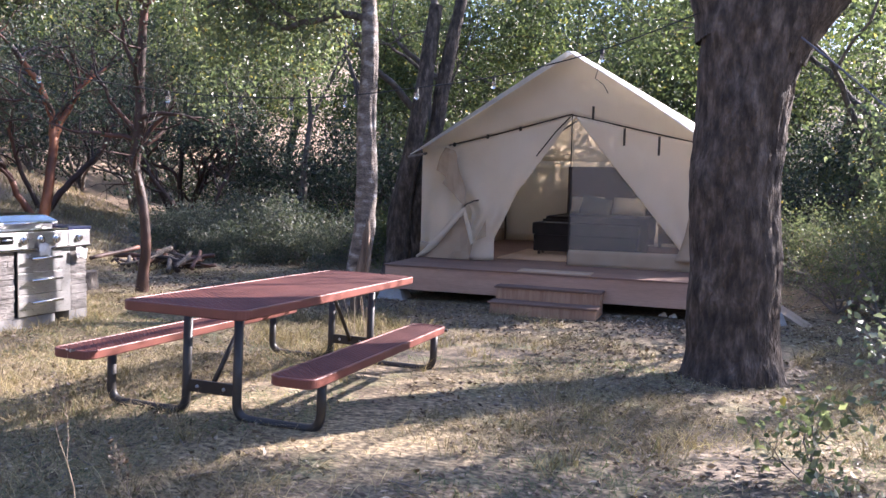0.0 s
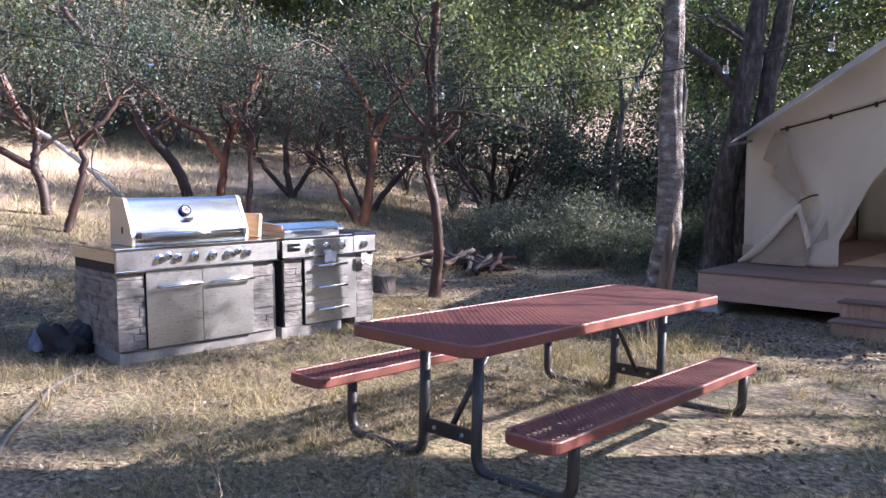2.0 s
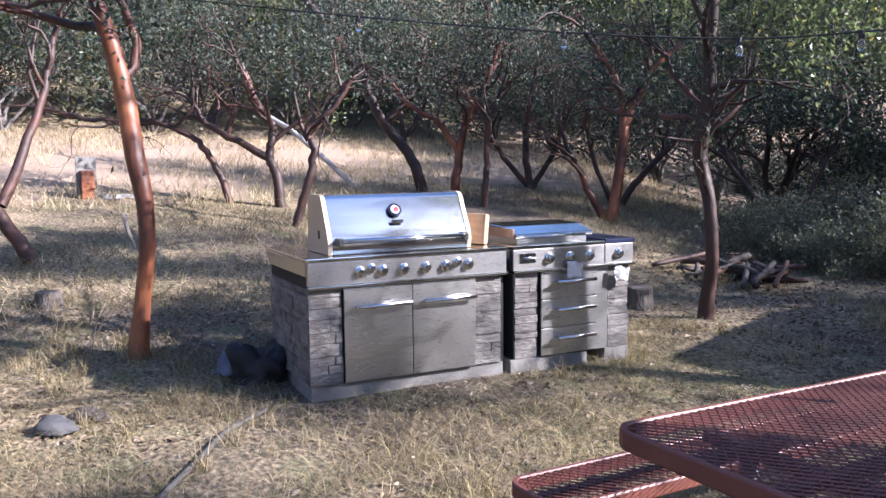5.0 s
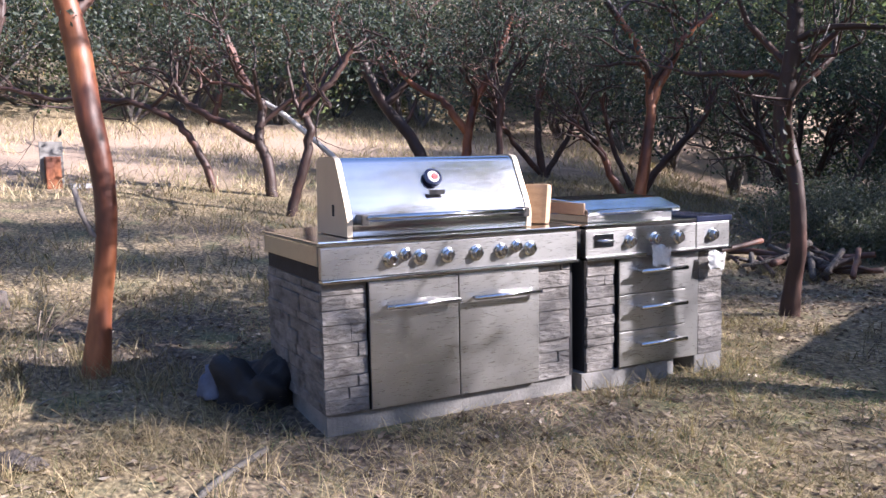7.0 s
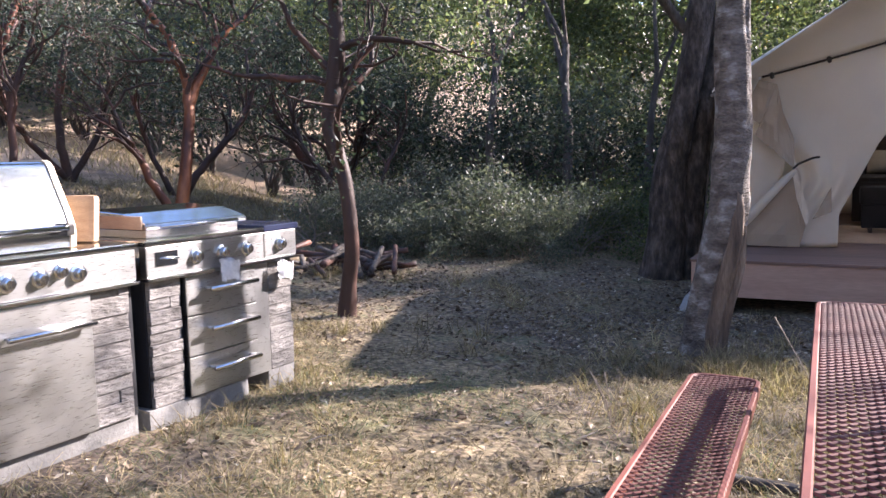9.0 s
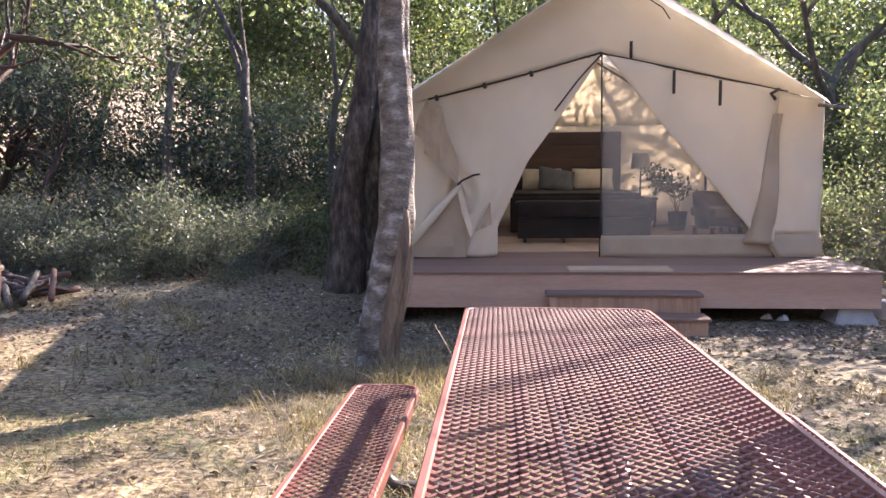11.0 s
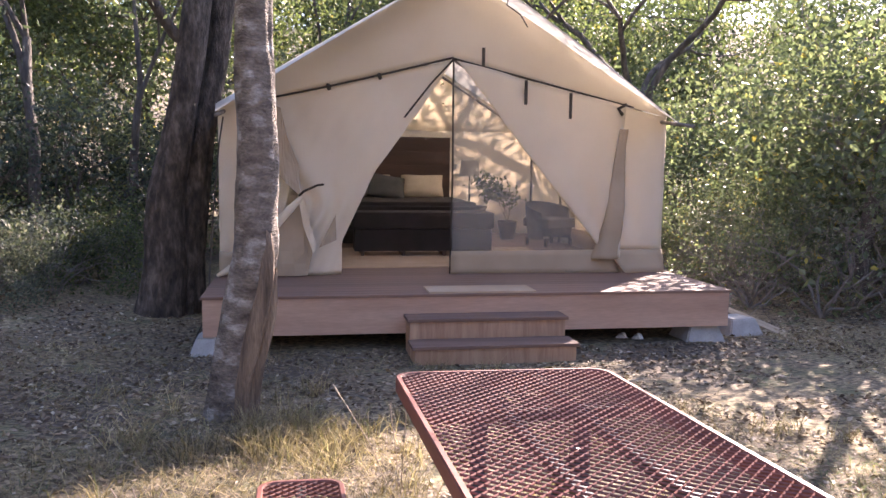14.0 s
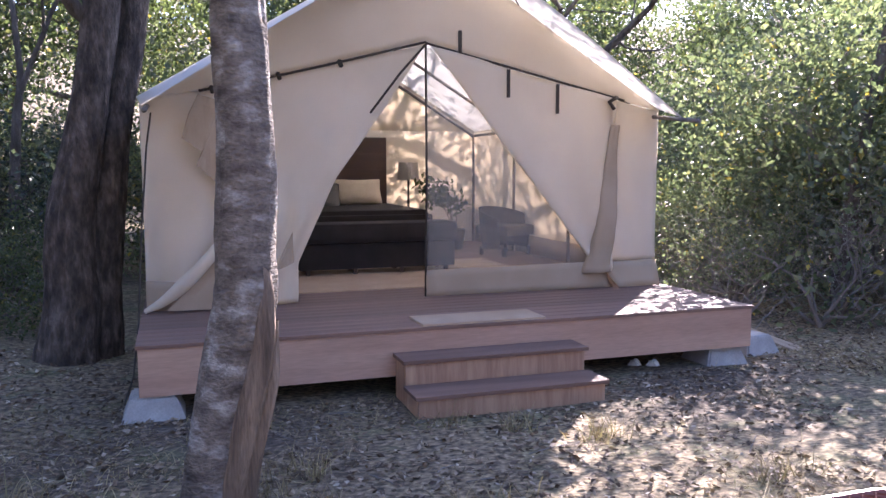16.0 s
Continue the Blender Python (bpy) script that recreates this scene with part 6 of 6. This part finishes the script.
def ground_cover():
    rng = np.random.default_rng(77)
    short = scatter(rng, 70000, -10.5, 3.0, 0.8, 11.5, clear, 0.55, -0.12)
    v, f = grass_np(rng, short, 0.02, 0.07, 0.0024, 1.5)
    single("dry_grass", mesh_np("dry_grass", v, f, M_STRAW), None, "short trampled straw-coloured grass over the clearing", "grass", kind="stuff")
    mat = scatter(rng, 60000, -7.5, 3.0, 0.9, 8.5, clear, 0.7, 0.0)
    v, f = grass_np(rng, mat, 0.035, 0.11, 0.0022, 0.9)
    single("matted_grass", mesh_np("matted_grass", v, f, M_STRAW), None, "matted patches of longer dry grass", "grass", kind="stuff")
    green = scatter(rng, 26000, -9.5, 2.5, 0.9, 8.0, clear, 0.9, 0.18)
    v, f = grass_np(rng, green, 0.02, 0.07, 0.0026, 0.9)
    single("green_grass", mesh_np("green_grass", v, f, M_LEAFBRIGHT), None, "thin green grass sprouting through the straw", "grass", kind="stuff")
    tufts = scatter(rng, 260, -10.5, 3.2, 1.0, 11.0, clear, 0.8, 0.1)
    extra = np.array([(-3.9 + rng.normal() * 0.4, 8.6 + rng.normal() * 0.3) for k in range(60)] + [(-8.3 + rng.normal() * 0.5, 3.2 + rng.normal() * 0.4) for k in range(40)] + [(-3.0 + rng.normal() * 0.6, 7.2 + rng.normal() * 0.4) for k in range(25)])
    tufts = np.concatenate([tufts, extra])
    blades = np.concatenate([np.array(t) + rng.normal(size=(int(rng.integers(20, 50)), 2)) * rng.uniform(0.03, 0.08) for t in tufts])
    blades = np.array([b for b in blades if clear(*b)])
    v, f = grass_np(rng, blades, 0.06, 0.22, 0.0024, 0.45)
    single("grass_tufts", mesh_np("grass_tufts", v, f, M_STRAW), None, "tufts of taller dry grass", "grass", kind="stuff")
    near = scatter(rng, 14000, -15.5, -9.5, -1.0, 19.0, lambda x, y: True, 0.4, -0.05)
    v, f = grass_np(rng, near, 0.05, 0.2, 0.005, 0.6)
    single("rough_grass", mesh_np("rough_grass", v, f, M_STRAW), None, "rough dry grass between the manzanitas", "grass", kind="stuff")
    meadow = scatter(rng, 24000, -32.0, -15.0, -3.0, 19.0, lambda x, y: True, 0.3, -0.15)
    v, f = grass_np(rng, meadow, 0.08, 0.30, 0.007, 0.5)
    single("meadow_grass", mesh_np("meadow_grass", v, f, M_MEADOW), None, "dry meadow grass on the slope, coloured paler for sunlight", "grass", kind="stuff")
    lit = np.concatenate([scatter(rng, 22000, -11.0, 4.5, 0.8, 12.0, clear, 0.6, -0.1), scatter(rng, 17000, -8.0, 5.0, 8.0, 13.5, clear, 0.9, -0.3), scatter(rng, 4000, -1.5, 3.5, 3.0, 9.0, clear, 0.9, -0.3)])
    z = np.array([ground_z(x, y) for x, y in lit]) + rng.uniform(0.003, 0.018, len(lit))
    v, f = leaves_np(rng, np.column_stack([lit, z]), 0.027, 0.8, 2.0)
    single("leaf_litter", mesh_np("leaf_litter", v, f, M_LITTER), None, "curled fallen oak leaves scattered over the ground", "leaf litter", kind="stuff")
    tw = []
    for x, y in scatter(rng, 420, -11.0, 4.0, 1.0, 13.5, clear, 0.6, -0.1):
        a, ln = rng.uniform(0, 6.28), rng.uniform(0.08, 0.35)
        z = ground_z(x, y) + 0.008
        tw.append(([(x, y, z), (x + math.cos(a) * ln / 2 + rng.normal() * 0.01, y + math.sin(a) * ln / 2 + rng.normal() * 0.01, z + 0.008), (x + math.cos(a) * ln, y + math.sin(a) * ln, z)], 0.0035, 4))
    single("twig_litter", tubes_mesh("twig_litter", tw, M_TWIG), None, "thin grey fallen twigs on the ground", "twigs", kind="stuff")


ground_cover()


# ---- small things of the clearing ----
def stalk(x, y, h, n, seed):
    """A dead branching weed."""
    rng = np.random.default_rng(seed)
    tubes, tips = [], []
    grow(rng, (0, 0, 0), (0.05, 0.05, 1), h * 0.55, 0.0045, 2, tubes, tips, crook=0.1, spread=0.5, kids=(2, n))
    root = thing("dead_weed", pose(x, y, ground_z(x, y) - 0.01), "pale dead weed stalk with bare side twigs", "weed")
    part("stem", tubes_mesh("stem", tubes, M_PLANKRAW), None, root)
    v, f = leaves_np(rng, crown_centres(rng, tips, 60, 0.012), 0.012)
    tagged(part("seed_spray", mesh_np("seed_spray", v, f, M_LITTER), None, root), kind="stuff")


stalk(-2.47, 2.75, 0.68, 4, 3)
stalk(-2.75, 2.55, 0.35, 3, 5)
stalk(-2.30, 2.95, 0.33, 3, 8)


def straws(x, y, h, seed, n=5):
    rng = np.random.default_rng(seed)
    tubes = []
    for k in range(n):
        dx, dy = rng.normal(size=2) * 0.12
        tubes.append(([(0, 0, 0), (dx * 0.4, dy * 0.4, h * 0.5), (dx, dy, h * rng.uniform(0.75, 1.0))], [0.0022, 0.002, 0.0035], 5))
    single("tall_straw", tubes_mesh("tall_straw", tubes, M_PLANKRAW), None, "tall pale dry grass stalks standing alone", "grass", "tall straws", m=pose(x, y, ground_z(x, y)))


straws(-4.38, 7.02, 0.34, 1)
straws(-3.35, 7.35, 0.62, 2, 3)
straws(-3.05, 7.0, 0.55, 4, 3)
straws(-8.75, 3.2, 0.45, 6)
straws(-0.9, 5.2, 0.25, 7)


def near_shrub():
    rng = np.random.default_rng(91)
    for x, y, h, mt, nm, sz in ((1.02, 4.4, 1.0, M_LEAFPALE, "sunlit pale-leaved shrub by the big oak", 0.026), (0.62, 4.75, 0.5, M_LEAFBRIGHT, "low bright green sapling by the big oak", 0.034), (0.62, 4.0, 0.30, M_LEAFPALE, "small pale-leaved shrub in the dry grass", 0.02), (1.5, 5.4, 1.1, M_LEAFPALE, "sunlit pale-leaved shrub by the big oak", 0.026)):
        tubes, tips = [], []
        for k in range(6):
            grow(rng, (0, 0, 0), (rng.normal() * 0.4, rng.normal() * 0.4, 1), h * 0.5, 0.007, 2, tubes, tips, seg=0.08, spread=0.5)
        root = thing("shrub", pose(x, y, ground_z(x, y) - 0.02), nm, "shrub")
        part("stems", tubes_mesh("stems", tubes, M_TWIG), None, root)
        v, f = leaves_np(rng, crown_centres(rng, tips, int(420 * h), 0.05), sz)
        part("foliage", mesh_np("foliage", v, f, mt), None, root)


near_shrub()


def woodpile():
    rng = np.random.default_rng(14)
    for k in range(30):
        x, y = -8.75 + rng.normal() * 0.42, 11.3 + rng.normal() * 0.32
        a, ln, r = rng.uniform(0, 3.14), rng.uniform(0.4, 1.1), rng.uniform(0.018, 0.05)
        z = ground_z(x, y) + 0.04 + 0.03 * (k % 5)
        p = [(x + math.cos(a) * ln * (t - 0.5), y + math.sin(a) * ln * (t - 0.5), z + rng.normal() * 0.02 + ((0.15 * t if k % 3 == 0 else 0.12 * t) if k % 2 == 0 else 0)) for t in (0, 0.33, 0.66, 1)]
        single("branch_log", pipe("branch_log", spline(p, 3), r, M_BARKOAK if k % 4 == 0 else M_BARKMANZ, 8), None, "weathered dark branch lying on the wood pile", "log", "wood pile")


woodpile()
single("tree_stump", lathe([(0.17, -0.05), (0.15, 0.08), (0.14, 0.22), (0.12, 0.235)], 14), M_BARKOAK, "short dark stump in the grass", "stump", m=pose(-7.98, 8.66, ground_z(-7.98, 8.66)))
single("tree_stump", lathe([(0.15, -0.05), (0.13, 0.06), (0.12, 0.13), (0.10, 0.14)], 14), M_BARKOAK, "low weathered stump in the dry grass", "stump", m=pose(-10.3, 3.0, ground_z(-10.3, 3.0)))
single("rock", lumpy(9, 0.14, 0.11, 0.075, 0.3), M_ROCK, "grey rounded rock beside the hose", "rock", m=pose(-6.85, 2.76, ground_z(-6.85, 2.76) + 0.03, 0, 0, 30), smooth=True)
single("bark_chunk", lumpy(4, 0.13, 0.05, 0.06, 0.5), M_BARKOAK, "dark curled piece of bark in the grass", "bark", m=pose(-7.0, 2.95, ground_z(-7, 2.95) + 0.02, 0, 0, 60))
single("garden_hose", pipe("garden_hose", [(x, y, ground_z(x, y) + 0.018) for x, y, z in spline([(-4.55, 2.45, 0), (-4.81, 2.72, 0), (-5.31, 2.99, 0), (-5.9, 3.4, 0), (-6.25, 3.63, 0), (-6.60, 4.0, 0)], 8)], 0.017, M_HOSE, 8), None, "dusty dark hose lying across the dry grass", "hose")
fl = spline([(-16.1, 9.0, 1.15), (-16.5, 8.5, 1.75), (-17.0, 7.9, 2.4), (-17.4, 7.4, 2.75)], 5)
single("fallen_trunk", pipe("fallen_trunk", fl, 0.05, M_WHITEWOOD, 10), None, "bleached white dead trunk leaning among the manzanitas", "log")
sign = thing("utility_post", pose(-16.1, 4.08, ground_z(-16.1, 4.08), 0, 0, 94), "small rust-red utility cabinet on a white board in the meadow", "utility post")
part("backing_board", box(-0.16, 0.16, 0.03, 0.06, -0.1, 0.68, 0.008), M_PLINTH, sign, "white backing board")
part("cabinet", box(-0.105, 0.105, -0.10, 0.027, -0.1, 0.46, 0.012), M_BARKRED, sign, "rust-red metal cabinet")
part("ground_slab", box(0.2, 0.85, -0.15, 0.25, -0.08, 0.05, 0.015), M_CONC, sign, "pale slab on the ground")
single("loose_plank", box(-0.55, 0.55, -0.10, 0.10, -0.02, 0.02, 0.004), M_PLANKRAW, "weathered plank propped on the pier block", "plank", m=pose(1.0, 11.75, -0.10, 0, 14, -58))
for x, y in ((-0.62, 11.35), (-0.48, 11.28)):
    single("paper_scrap", lumpy(x, 0.06, 0.045, 0.05, 0.6, 2), M_PAPER, "white scrap lying under the deck edge", "scrap", "scraps", m=pose(x, y, ground_z(x, y) + 0.01))
single("guy_post", box(-0.02, 0.02, -0.02, 0.02, 0, 0.28, 0.003), M_PLANKRAW, "short timber peg beside the deck corner", "peg", m=pose(0.62, 11.9, ground_z(0.6, 11.9) - 0.02))


def string_lights():
    root = thing("string_lights", pose(0, 0, 0), "black cable with clear glass bulbs strung between trees", "string lights")
    ctrl = [(0.1, 7.35, 3.15), (-1.0, 7.45, 2.78), (-2.0, 7.45, 2.56), (-2.77, 7.44, 2.47), (-3.53, 7.42, 2.40), (-4.07, 7.3, 2.37), (-4.5, 7.05, 2.36), (-5.1, 6.7, 2.38), (-6.0, 6.0, 2.5), (-7.2, 5.0, 2.72), (-8.75, 3.45, 3.05)]
    part("cable", pipe("cable", spline(ctrl, 6), 0.006, M_WIRE, 5), None, root)
    for x, y, z in ctrl[1:-1]:
        b = part("bulb", lathe([(0.010, -0.115), (0.021, -0.105), (0.026, -0.085), (0.022, -0.06), (0.014, -0.04)], 12), M_GLASS, root, "clear glass bulb", smooth=True)
        b.location = (x, y, z)
        s = part("socket", lathe([(0.017, -0.042), (0.019, -0.03), (0.017, 0.006)], 10), M_WIRE, b)
    line = spline([(0.45, 7.3, 2.95), (0.9, 7.2, 2.55), (1.5, 7.1, 2.0), (2.6, 6.9, 1.1)], 6)
    single("stay_rope", pipe("stay_rope", line, 0.009, M_BAGLIGHT, 6), None, "blue-grey rope running down from the big oak", "rope")
    for p in ([(-1.7, 11.9, 3.35), (-1.75, 11.85, 3.12), (-1.62, 11.8, 3.02), (-1.55, 11.78, 2.9)],):
        single("hanging_cord", pipe("hanging_cord", p, 0.006, M_WIRE, 5), None, "thin dark cord hanging at the tent gable", "cord")


string_lights()
